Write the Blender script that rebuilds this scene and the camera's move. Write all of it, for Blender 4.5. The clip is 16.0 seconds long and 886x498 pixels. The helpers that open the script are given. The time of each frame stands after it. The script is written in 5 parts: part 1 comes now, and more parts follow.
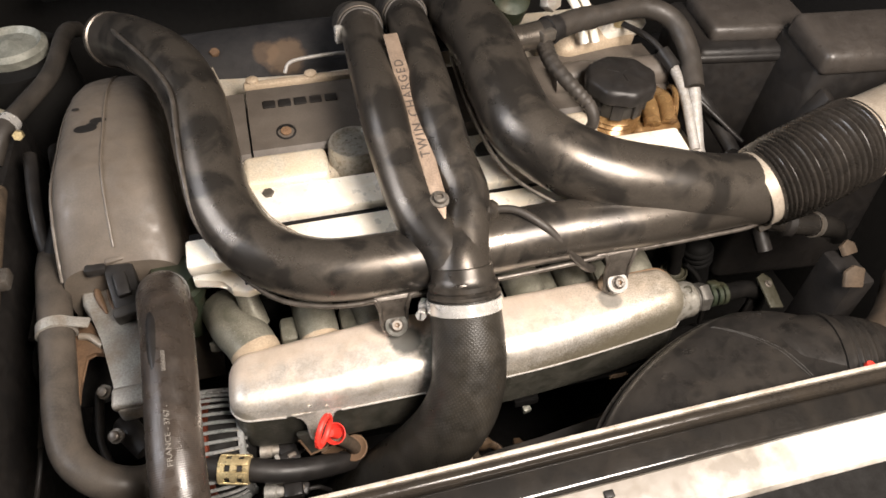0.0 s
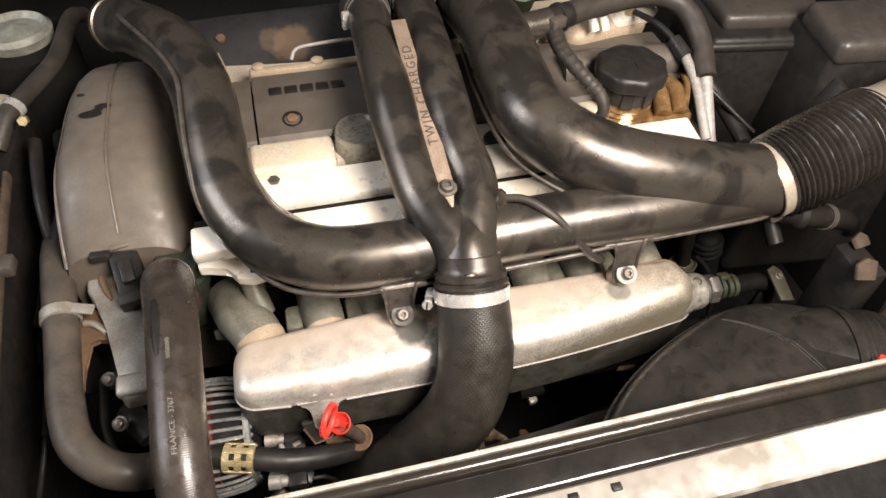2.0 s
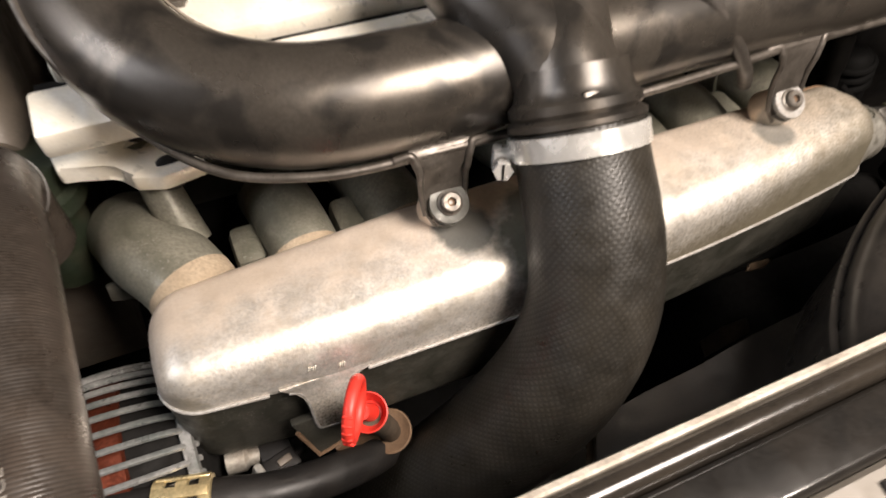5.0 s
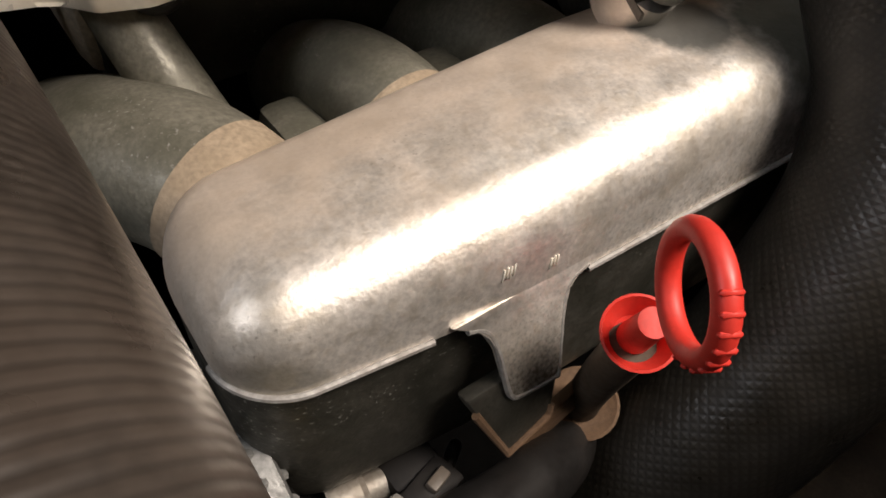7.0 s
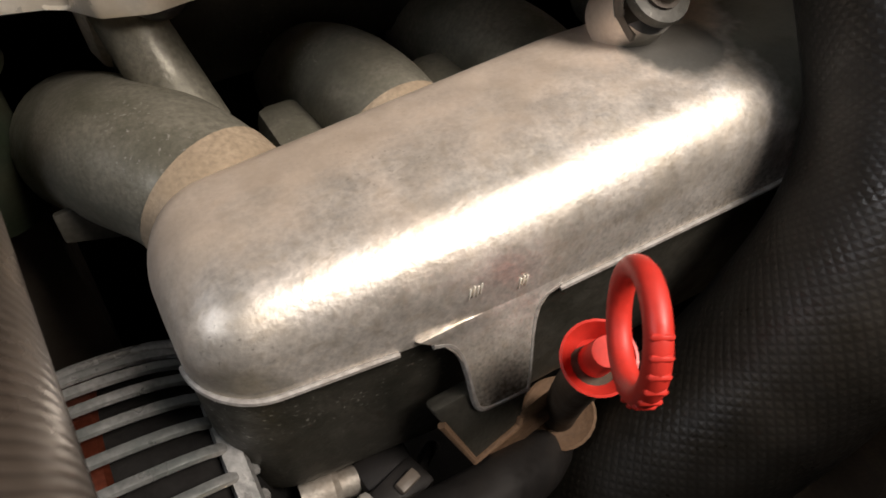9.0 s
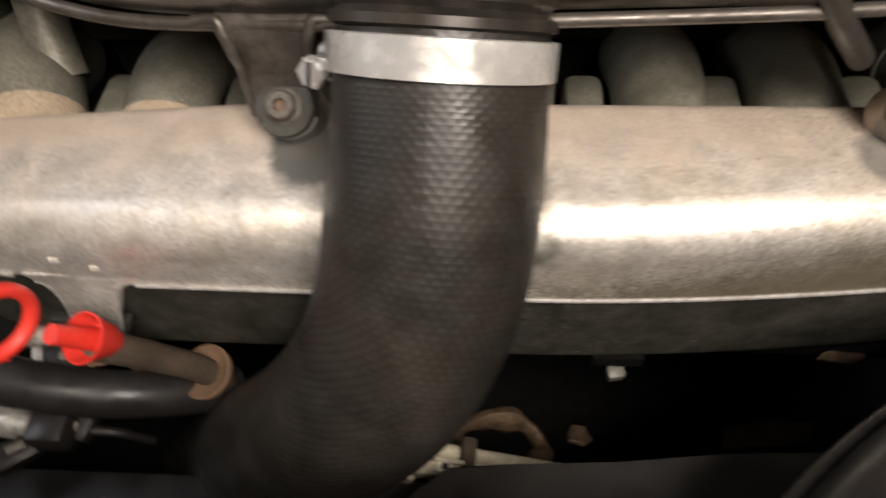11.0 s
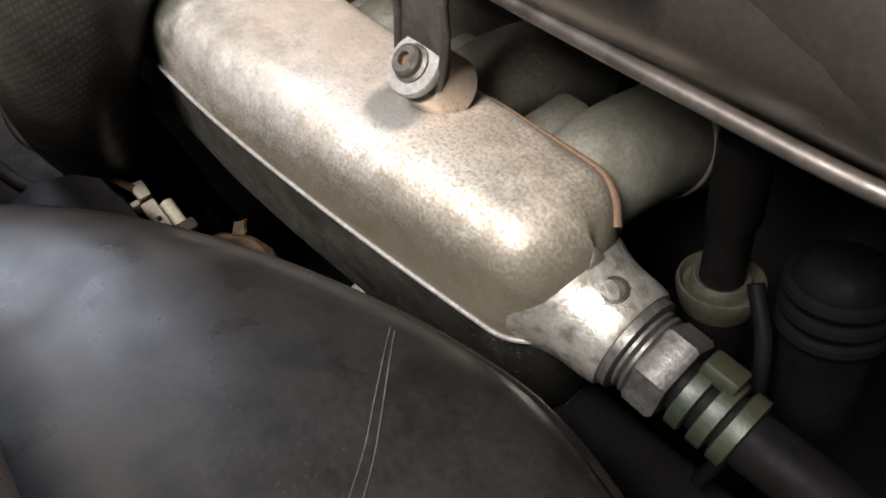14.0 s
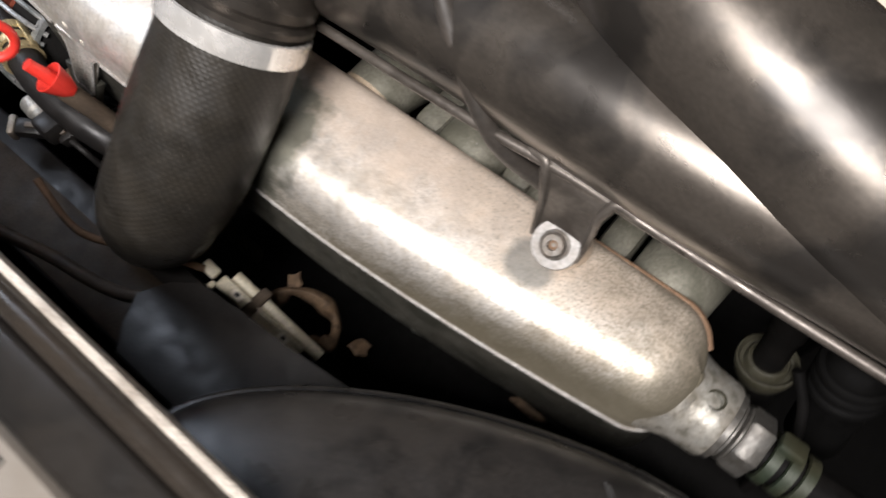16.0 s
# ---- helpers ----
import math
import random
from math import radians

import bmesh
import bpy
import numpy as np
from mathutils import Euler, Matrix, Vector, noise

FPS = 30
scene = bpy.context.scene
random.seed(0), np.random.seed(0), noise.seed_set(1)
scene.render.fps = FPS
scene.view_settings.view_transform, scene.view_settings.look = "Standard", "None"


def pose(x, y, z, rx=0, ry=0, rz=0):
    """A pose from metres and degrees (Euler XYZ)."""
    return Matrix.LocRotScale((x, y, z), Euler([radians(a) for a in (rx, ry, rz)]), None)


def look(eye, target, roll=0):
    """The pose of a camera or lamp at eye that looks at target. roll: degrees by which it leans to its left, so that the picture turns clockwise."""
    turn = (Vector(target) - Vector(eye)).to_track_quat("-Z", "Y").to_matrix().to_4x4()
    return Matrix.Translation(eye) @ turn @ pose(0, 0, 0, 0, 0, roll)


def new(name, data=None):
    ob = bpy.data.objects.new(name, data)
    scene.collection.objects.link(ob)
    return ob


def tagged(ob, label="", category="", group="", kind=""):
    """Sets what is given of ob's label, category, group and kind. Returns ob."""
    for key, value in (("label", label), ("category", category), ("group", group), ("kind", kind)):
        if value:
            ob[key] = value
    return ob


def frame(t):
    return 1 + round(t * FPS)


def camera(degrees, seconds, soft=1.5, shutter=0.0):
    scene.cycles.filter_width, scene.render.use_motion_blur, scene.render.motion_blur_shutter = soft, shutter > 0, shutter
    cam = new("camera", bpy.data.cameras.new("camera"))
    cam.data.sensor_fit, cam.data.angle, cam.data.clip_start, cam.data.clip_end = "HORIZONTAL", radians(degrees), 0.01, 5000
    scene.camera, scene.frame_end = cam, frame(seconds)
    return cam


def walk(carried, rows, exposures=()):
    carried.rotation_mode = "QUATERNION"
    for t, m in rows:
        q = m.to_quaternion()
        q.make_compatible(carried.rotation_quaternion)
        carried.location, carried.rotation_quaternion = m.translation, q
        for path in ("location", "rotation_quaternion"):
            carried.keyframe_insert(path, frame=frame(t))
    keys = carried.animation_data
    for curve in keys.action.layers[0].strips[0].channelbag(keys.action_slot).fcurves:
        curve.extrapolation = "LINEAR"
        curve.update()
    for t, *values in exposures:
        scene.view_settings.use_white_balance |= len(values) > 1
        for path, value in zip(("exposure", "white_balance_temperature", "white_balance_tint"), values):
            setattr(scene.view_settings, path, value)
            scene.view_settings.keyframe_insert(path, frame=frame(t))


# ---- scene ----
cam = camera(65.70, 16.0, soft=1.6, shutter=0.4)
PATH = [
    (0, (-0.175, -0.367, 1.31), (0.204, 0.933, -0.162), 2.3),
    (0.5, (-0.173, -0.367, 1.31), (0.188, 0.931, -0.168), 2.1),
    (1, (-0.174, -0.367, 1.308), (0.188, 0.93, -0.17), 2.2),
    (1.5, (-0.182, -0.365, 1.302), (0.2, 0.926, -0.177), 3.0),
    (2, (-0.176, -0.364, 1.303), (0.185, 0.923, -0.185), 2.3),
    (2.5, (-0.175, -0.367, 1.302), (0.182, 0.923, -0.184), 2.3),
    (3, (-0.18, -0.364, 1.301), (0.185, 0.922, -0.187), 2.5),
    (5.5, (-0.221, -0.169, 0.978), (0.468, 0.916, -0.554), 2.7),
    (6, (-0.234, -0.138, 0.926), (0.648, 0.866, -0.563), 4.7),
    (6.5, (-0.263, -0.126, 0.891), (0.643, 0.904, -0.565), 3.7),
    (7, (-0.276, -0.121, 0.886), (0.542, 0.999, -0.555), 1.2),
    (7.5, (-0.274, -0.126, 0.882), (0.559, 1.015, -0.534), 1.6),
    (8, (-0.271, -0.125, 0.882), (0.531, 1.052, -0.522), 0.8),
    (10.5, (-0.143, -0.154, 0.954), (0.065, 0.963, -0.692), -4.2),
    (11, (-0.037, -0.172, 0.97), (-0.162, 0.942, -0.686), -4.3),
    (11.5, (0.02, -0.146, 0.969), (-0.109, 0.906, -0.727), -0.4),
    (12, (0.085, -0.14, 0.961), (-0.175, 0.822, -0.773), -0.2),
    (12.5, (0.16, -0.13, 0.95), (-0.27, 0.796, -0.77), 1.0),
    (13, (0.2250, -0.1212, 0.9387), (-0.1069, 0.2939, 0.0916), -6.30),
    (13.5, (0.2526, -0.1137, 0.9313), (-0.1707, 0.2621, 0.1070), -8.41),
    (14, (0.2674, -0.1027, 0.9364), (-0.2517, 0.2491, 0.1575), -7.64),
    (14.5, (0.2628, -0.1043, 0.9557), (-0.2621, 0.2419, 0.1781), -6.05),
    (15, (0.2485, -0.1003, 0.9764), (-0.2370, 0.2369, 0.1699), -5.47),
    (15.5, (0.2428, -0.0961, 0.9870), (-0.2362, 0.2526, 0.1815), -4.23),
    (15.8, (0.202, -0.126, 1.012), (-0.581, 0.669, -0.648), 0.1),
    (16, (0.161, -0.132, 1.052), (-0.434, 0.585, -0.717), -0.2),
]
walk(cam, [(t, look(eye, target, roll)) for t, eye, target, roll in PATH],
     [(0, 0.22, 6300, 11), (3.2, 0.22, 6300, 11), (5.5, -0.15, 6400, 12), (6.5, -0.5, 6400, 12), (8.2, -0.75, 6400, 12), (10.5, -0.7, 6200, 11), (11.5, -0.45, 6400, 12), (12.5, -0.5, 6000, 10), (13.0, -0.5, 5800, 10), (13.6, -0.4, 5700, 10), (14.2, -0.05, 5700, 10), (15.6, 0.05, 5700, 10), (16.0, -0.25, 5700, 10)])

# ---- light ----
world = bpy.data.worlds.new("garage_gloom")
scene.world = world
world.use_nodes = True
world.node_tree.nodes["Background"].inputs[0].default_value = (0.95, 0.95, 1.0, 1)
world.node_tree.nodes["Background"].inputs[1].default_value = 0.025


def area_lamp(name, eye, target, sx, sy, watts, colour):
    data = bpy.data.lights.new(name, "AREA")
    data.shape, data.size, data.size_y, data.energy, data.color = "RECTANGLE", sx, sy, watts, colour
    ob = new(name, data)
    ob.matrix_world = look(eye, target)
    return ob


area_lamp("work_lamp", (0.20, -0.50, 1.57), (-0.03, 0.02, 0.8), 0.40, 0.40, 29, (1.0, 0.88, 0.76))
area_lamp("ceiling_lamp", (-1.95, 0.05, 2.30), (-0.1, 0.05, 0.85), 0.9, 1.8, 43, (0.97, 0.97, 1.0))


# ---- materials ----
def shade(name, base, rough=0.5, metal=0.0, grain=60.0, spread=0.25, bump=0.15, stain=None, stain_scale=9.0, stain_amount=0.5,
          coat=0.0, weave=None, rough_spread=0.15, speck=None, zones=(), edge=(0.38, 0.66), patches=(), spec=0.5, mottle=None):
    """A surface with variation at two scales: fine grain and broad stains; weave: rows per metre along and round a
    hose;
    zones: stains and painted shade over one part of the thing: (axis or direction, from, to, colour, amount, noise
    scale, raggedness)."""
    m = bpy.data.materials.new(name)
    m.use_nodes = True
    nt = m.node_tree
    nodes, links = nt.nodes, nt.links
    b = nodes["Principled BSDF"]
    tc = nodes.new("ShaderNodeTexCoord")

    def noise_node(scale, detail=6.0, distortion=0.0):
        n = nodes.new("ShaderNodeTexNoise")
        n.inputs["Scale"].default_value, n.inputs["Detail"].default_value, n.inputs["Distortion"].default_value = scale, detail, distortion
        links.new(tc.outputs["Object"], n.inputs["Vector"])
        return n

    def ramp(src, lo, hi, c0, c1):
        r = nodes.new("ShaderNodeValToRGB")
        r.color_ramp.elements[0].position, r.color_ramp.elements[1].position = lo, hi
        r.color_ramp.elements[0].color, r.color_ramp.elements[1].color = (*c0, 1), (*c1, 1)
        links.new(src, r.inputs[0])
        return r

    def mix(fac, a, c, mode="MIX"):
        x = nodes.new("ShaderNodeMix")
        x.data_type, x.blend_type = "RGBA", mode
        links.new(fac, x.inputs[0])
        links.new(a, x.inputs[6])
        if isinstance(c, tuple):
            x.inputs[7].default_value = (*c, 1)
        else:
            links.new(c, x.inputs[7])
        return x.outputs[2]

    fine = noise_node(grain * 10, 8)
    lo = tuple(v * (1 - spread) for v in base)
    hi = tuple(min(1, v * (1 + spread)) for v in base)
    colour = ramp(fine.outputs[0], 0.3, 0.7, lo, hi).outputs[0]
    broad = noise_node(stain_scale * 4, 7, 0.6)
    if stain:
        fac = ramp(broad.outputs[0], edge[0], edge[1], (0, 0, 0), (stain_amount,) * 3).outputs[0]
        colour = mix(fac, colour, stain)
    if mottle:
        mo = noise_node(mottle[0], 9, 0.4)
        fac = ramp(mo.outputs[0], 0.48, 0.68, (0, 0, 0), (mottle[2],) * 3).outputs[0]
        colour = mix(fac, colour, mottle[1])
    if speck:
        sp = noise_node(800, 4)
        fac = ramp(sp.outputs[0], 0.63, 0.71, (0, 0, 0), (0.6, 0.6, 0.6)).outputs[0]
        patchy = noise_node(22, 3)
        fac2 = ramp(patchy.outputs[0], 0.50, 0.68, (0, 0, 0), (1, 1, 1)).outputs[0]
        m2 = nodes.new("ShaderNodeMath")
        m2.operation = "MULTIPLY"
        links.new(fac, m2.inputs[0]), links.new(fac2, m2.inputs[1])
        colour = mix(m2.outputs[0], colour, speck)
    cover = None
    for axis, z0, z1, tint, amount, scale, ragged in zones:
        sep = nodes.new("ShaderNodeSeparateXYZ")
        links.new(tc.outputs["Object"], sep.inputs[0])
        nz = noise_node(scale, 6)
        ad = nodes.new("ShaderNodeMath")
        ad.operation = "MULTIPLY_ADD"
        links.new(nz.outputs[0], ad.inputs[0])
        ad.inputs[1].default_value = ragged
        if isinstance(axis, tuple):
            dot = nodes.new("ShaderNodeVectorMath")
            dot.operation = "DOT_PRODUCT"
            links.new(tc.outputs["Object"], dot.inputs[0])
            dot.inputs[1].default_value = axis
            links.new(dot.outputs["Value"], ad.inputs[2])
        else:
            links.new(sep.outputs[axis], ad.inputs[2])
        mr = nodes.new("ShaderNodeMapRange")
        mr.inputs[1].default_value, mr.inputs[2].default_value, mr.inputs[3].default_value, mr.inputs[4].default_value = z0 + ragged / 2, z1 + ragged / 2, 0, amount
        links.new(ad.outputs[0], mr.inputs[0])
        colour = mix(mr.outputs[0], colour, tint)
        if cover is None:
            cover = mr.outputs[0]
        else:
            mx = nodes.new("ShaderNodeMath")
            mx.operation = "MAXIMUM"
            links.new(cover, mx.inputs[0]), links.new(mr.outputs[0], mx.inputs[1])
            cover = mx.outputs[0]
    for at, reach, tint, amount in patches:
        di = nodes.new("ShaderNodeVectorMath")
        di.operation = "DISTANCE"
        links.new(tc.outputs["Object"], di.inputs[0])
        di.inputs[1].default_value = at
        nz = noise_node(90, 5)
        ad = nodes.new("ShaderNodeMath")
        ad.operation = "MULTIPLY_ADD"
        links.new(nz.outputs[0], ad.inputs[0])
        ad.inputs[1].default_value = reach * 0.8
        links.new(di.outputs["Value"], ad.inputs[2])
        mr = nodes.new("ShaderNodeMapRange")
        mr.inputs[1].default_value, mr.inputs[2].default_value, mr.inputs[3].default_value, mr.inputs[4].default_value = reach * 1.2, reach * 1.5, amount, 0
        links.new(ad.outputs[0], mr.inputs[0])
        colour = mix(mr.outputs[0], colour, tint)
    links.new(colour, b.inputs["Base Color"])
    rr = nodes.new("ShaderNodeMapRange")
    rr.inputs[3].default_value, rr.inputs[4].default_value = max(0.03, rough - rough_spread), min(1, rough + rough_spread)
    mid = noise_node(stain_scale * 11, 5)
    links.new(mid.outputs[0], rr.inputs[0])
    rr.inputs[1].default_value, rr.inputs[2].default_value = 0.3, 0.7
    links.new(rr.outputs[0], b.inputs["Roughness"])
    b.inputs["Metallic"].default_value = metal
    if cover is not None:
        dull = nodes.new("ShaderNodeMath")
        dull.operation = "MULTIPLY_ADD"
        links.new(cover, dull.inputs[0])
        dull.inputs[1].default_value = 0.10
        links.new(rr.outputs[0], dull.inputs[2])
        links.new(dull.outputs[0], b.inputs["Roughness"])
        bare = nodes.new("ShaderNodeMath")
        bare.operation = "MULTIPLY_ADD"
        links.new(cover, bare.inputs[0])
        bare.inputs[1].default_value, bare.inputs[2].default_value = -0.4 * metal, metal
        links.new(bare.outputs[0], b.inputs["Metallic"])
    b.inputs["Coat Weight"].default_value = coat
    b.inputs["Specular IOR Level"].default_value = spec
    bp = nodes.new("ShaderNodeBump")
    bp.inputs["Strength"].default_value, bp.inputs["Distance"].default_value = bump, 0.0006
    height = fine.outputs[0]
    if weave:
        waves = []
        for turn in ((45, -45) if weave[0] == "cross" else (0,)):
            mq = nodes.new("ShaderNodeMapping")
            mq.inputs["Rotation"].default_value = (0, 0, radians(turn))
            links.new(tc.outputs["UV"], mq.inputs[0])
            w = nodes.new("ShaderNodeTexWave")
            w.inputs["Scale"].default_value, w.inputs["Distortion"].default_value = weave[1], 0.3
            links.new(mq.outputs[0], w.inputs["Vector"])
            waves.append(w.outputs["Fac"])
        h = waves[0]
        if len(waves) > 1:
            ad = nodes.new("ShaderNodeMath")
            ad.operation = "MINIMUM"
            links.new(waves[0], ad.inputs[0]), links.new(waves[1], ad.inputs[1])
            h = ad.outputs[0]
        ad = nodes.new("ShaderNodeMath")
        ad.operation = "MULTIPLY_ADD"
        links.new(fine.outputs[0], ad.inputs[0])
        ad.inputs[1].default_value = 0.35
        links.new(h, ad.inputs[2])
        height = ad.outputs[0]
        bp.inputs["Distance"].default_value = weave[2]
        # Crease shade painted into the base colour along the weave's grooves.
        groove_shade = ramp(h, 0.1, 0.55, (0.36, 0.36, 0.36), (0, 0, 0)).outputs[0]
        links.new(mix(groove_shade, colour, tuple(0.35 * v for v in base)), b.inputs["Base Color"])
    links.new(height, bp.inputs["Height"])
    links.new(bp.outputs[0], b.inputs["Normal"])
    return m


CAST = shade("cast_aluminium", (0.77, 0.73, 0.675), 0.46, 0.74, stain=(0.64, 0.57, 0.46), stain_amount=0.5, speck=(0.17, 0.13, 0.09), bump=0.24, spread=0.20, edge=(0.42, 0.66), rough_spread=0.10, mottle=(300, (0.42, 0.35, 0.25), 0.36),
             # Second zone paints olive shade low on the front; third adds dirt specks.
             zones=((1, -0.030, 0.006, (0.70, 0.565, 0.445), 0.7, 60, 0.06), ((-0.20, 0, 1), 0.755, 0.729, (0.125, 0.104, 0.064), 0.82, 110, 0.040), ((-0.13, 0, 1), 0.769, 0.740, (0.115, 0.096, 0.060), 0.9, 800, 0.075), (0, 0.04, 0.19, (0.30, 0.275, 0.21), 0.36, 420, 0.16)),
             # Darker round patches by both bosses, beside the elbow hose and at the left end.
             patches=(((-0.101, -0.004, 0.788), 0.018, (0.12, 0.125, 0.115), 0.88), ((-0.052, -0.024, 0.772), 0.040, (0.125, 0.128, 0.095), 0.85), ((0.104, -0.004, 0.788), 0.0135, (0.20, 0.20, 0.185), 0.75),
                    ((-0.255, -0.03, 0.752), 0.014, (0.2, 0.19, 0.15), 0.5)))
# Darker copy of the casting: grime plus shade painted in for the lower half.
CAST_DARK = shade("grimy_shaded_cast_aluminium", (0.050, 0.047, 0.038), 0.5, 0.25, stain=(0.024, 0.024, 0.018), stain_amount=0.85, speck=(0.5, 0.5, 0.45), bump=0.3, stain_scale=12)
SANDY = shade("sandy_casting_stain", (0.37, 0.295, 0.21), 0.62, 0.15, stain=(0.25, 0.19, 0.125), bump=0.3)
STEEL = shade("black_painted_steel", (0.088, 0.076, 0.063), 0.31, 0.68, stain=(0.026, 0.024, 0.022), stain_amount=0.78, stain_scale=6, bump=0.05, spread=0.12, rough_spread=0.06, edge=(0.47, 0.585), spec=0.7)
BRIGHT = shade("machined_aluminium", (0.86, 0.82, 0.73), 0.36, 0.2, stain=(0.72, 0.62, 0.46), stain_amount=0.6, bump=0.1, spread=0.06)
CLAMP = shade("stainless_band", (0.90, 0.88, 0.84), 0.24, 0.7, stain=(0.62, 0.57, 0.48), stain_amount=0.3, bump=0.05, spread=0.06)
BOLT = shade("zinc_bolt", (0.115, 0.105, 0.092), 0.45, 0.5, stain=(0.09, 0.065, 0.045), bump=0.25, stain_scale=40)
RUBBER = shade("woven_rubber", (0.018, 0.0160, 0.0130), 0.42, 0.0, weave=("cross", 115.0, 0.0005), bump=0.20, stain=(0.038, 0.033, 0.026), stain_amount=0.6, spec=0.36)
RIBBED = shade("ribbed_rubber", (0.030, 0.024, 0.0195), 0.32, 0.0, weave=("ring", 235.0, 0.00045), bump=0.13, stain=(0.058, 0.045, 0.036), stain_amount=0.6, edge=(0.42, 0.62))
PLAIN_RUBBER = shade("plain_rubber", (0.027, 0.0235, 0.020), 0.5, 0.0, stain=(0.055, 0.046, 0.038), stain_amount=0.5, spec=0.35)
PLASTIC = shade("dusty_black_plastic", (0.094, 0.078, 0.062), 0.55, 0.0, stain=(0.135, 0.108, 0.082), stain_amount=0.5, spread=0.15, speck=(0.05, 0.042, 0.034), mottle=(45, (0.075, 0.06, 0.046), 0.5))
COVER = shade("grey_brown_cover_plastic", (0.085, 0.072, 0.060), 0.46, 0.0, stain=(0.055, 0.046, 0.038), stain_amount=0.5, spread=0.12, speck=(0.15, 0.12, 0.09))
BLACK = shade("black_plastic", (0.012, 0.011, 0.0105), 0.45, 0.0, stain=(0.022, 0.019, 0.0165), stain_amount=0.5, spec=0.3)
DUCT = shade("smudged_duct_plastic", (0.0150, 0.0135, 0.0122), 0.33, 0.0, stain=(0.026, 0.0225, 0.019), stain_amount=0.5, rough_spread=0.10, stain_scale=5, bump=0.04, speck=(0.05, 0.043, 0.036), edge=(0.44, 0.6), spec=0.27, mottle=(75, (0.006, 0.0058, 0.0055), 0.6))
GLOSS = shade("gloss_black_paint", (0.012, 0.011, 0.010), 0.18, 0.0, stain=(0.03, 0.025, 0.02), stain_amount=0.3, coat=0.8, bump=0.03, rough_spread=0.05)
WHITE = shade("grubby_white_paint", (0.66, 0.63, 0.58), 0.4, 0.0, stain=(0.40, 0.34, 0.26), stain_amount=0.5, speck=(0.12, 0.09, 0.06), bump=0.1, spread=0.06,
              zones=((0, 0.26, 0.09, (0.085, 0.070, 0.052), 0.9, 35, 0.30),))
RED = shade("red_plastic", (0.62, 0.035, 0.022), 0.46, 0.0, stain=(0.5, 0.03, 0.02), stain_amount=0.4, bump=0.1, spread=0.1)
AMBER = shade("oil_stained_casting", (0.30, 0.185, 0.08), 0.24, 0.45, stain=(0.10, 0.05, 0.018), stain_amount=0.75, bump=0.3, edge=(0.42, 0.62))
BRASS = shade("brass_spring_clamp", (0.66, 0.54, 0.30), 0.34, 0.7, stain=(0.3, 0.22, 0.11), stain_amount=0.5, bump=0.15)
COPPER = shade("copper_winding", (0.14, 0.035, 0.018), 0.4, 0.8, bump=0.3)
RUST = shade("rusty_steel", (0.165, 0.098, 0.054), 0.75, 0.2, stain=(0.09, 0.055, 0.032), stain_amount=0.7, bump=0.5)
PALE = shade("pale_dirty_plastic", (0.62, 0.57, 0.44), 0.5, 0.0, stain=(0.4, 0.34, 0.22), stain_amount=0.5)
GREEN = shade("green_passivated_steel", (0.019, 0.026, 0.015), 0.5, 0.3, stain=(0.055, 0.046, 0.026), stain_amount=0.5)
GREYMETAL = shade("grey_cast_metal", (0.40, 0.385, 0.35), 0.45, 0.55, stain=(0.26, 0.20, 0.14), stain_amount=0.6, bump=0.35, speck=(0.22, 0.12, 0.06))
INK = shade("engraved_paint", (0.07, 0.055, 0.045), 0.6, 0.0)
PRINT = shade("grey_hose_print", (0.17, 0.155, 0.135), 0.6, 0.0)
DARK = shade("dark_underbody", (0.007, 0.0065, 0.006), 0.8, 0.0, bump=0.4, spec=0.15)
CONCRETE = shade("garage_concrete", (0.28, 0.27, 0.25), 0.85, 0.0, grain=8, stain=(0.18, 0.17, 0.15), stain_scale=0.5, bump=0.3)
WALLPAINT = shade("garage_wall_paint", (0.32, 0.29, 0.25), 0.8, 0.0, grain=8, stain=(0.25, 0.22, 0.19), stain_scale=0.4, bump=0.1)
CEILING = shade("ceiling_paint", (0.42, 0.39, 0.35), 0.85, 0.0, grain=8, bump=0.1)
TAN = shade("worn_bronze_plate", (0.24, 0.18, 0.135), 0.42, 0.4, stain=(0.42, 0.32, 0.24), stain_amount=0.6, stain_scale=12, speck=(0.12, 0.08, 0.05), bump=0.1)
CREAM = shade("clean_head_casting", (0.60, 0.54, 0.44), 0.5, 0.15, stain=(0.62, 0.50, 0.34), stain_amount=0.6, speck=(0.25, 0.17, 0.1), bump=0.3)
SHIELD = shade("sooty_shield", (0.016, 0.0155, 0.016), 0.7, 0.0, stain=(0.03, 0.028, 0.027), stain_amount=0.6, spec=0.2,
               patches=(((-0.163, 0.388, 0.855), 0.026, (0.15, 0.10, 0.06), 0.5), ((-0.185, 0.40, 0.852), 0.016, (0.12, 0.08, 0.05), 0.45)))
BEIGE = shade("dull_beige_alloy", (0.30, 0.26, 0.21), 0.5, 0.3, stain=(0.2, 0.16, 0.12), stain_amount=0.5, bump=0.2)
PALESTEEL = shade("pale_dull_washer", (0.30, 0.29, 0.275), 0.6, 0.25, stain=(0.19, 0.165, 0.14), stain_amount=0.6, stain_scale=40, bump=0.2)
FIN = shade("dull_alternator_casting", (0.30, 0.295, 0.285), 0.36, 0.5, stain=(0.07, 0.09, 0.085), stain_amount=0.7, bump=0.2)
RUNNER = shade("weathered_cast_runner", (0.200, 0.190, 0.152), 0.5, 0.3, stain=(0.100, 0.098, 0.072), stain_amount=0.8, speck=(0.55, 0.54, 0.5), bump=0.3, stain_scale=10)
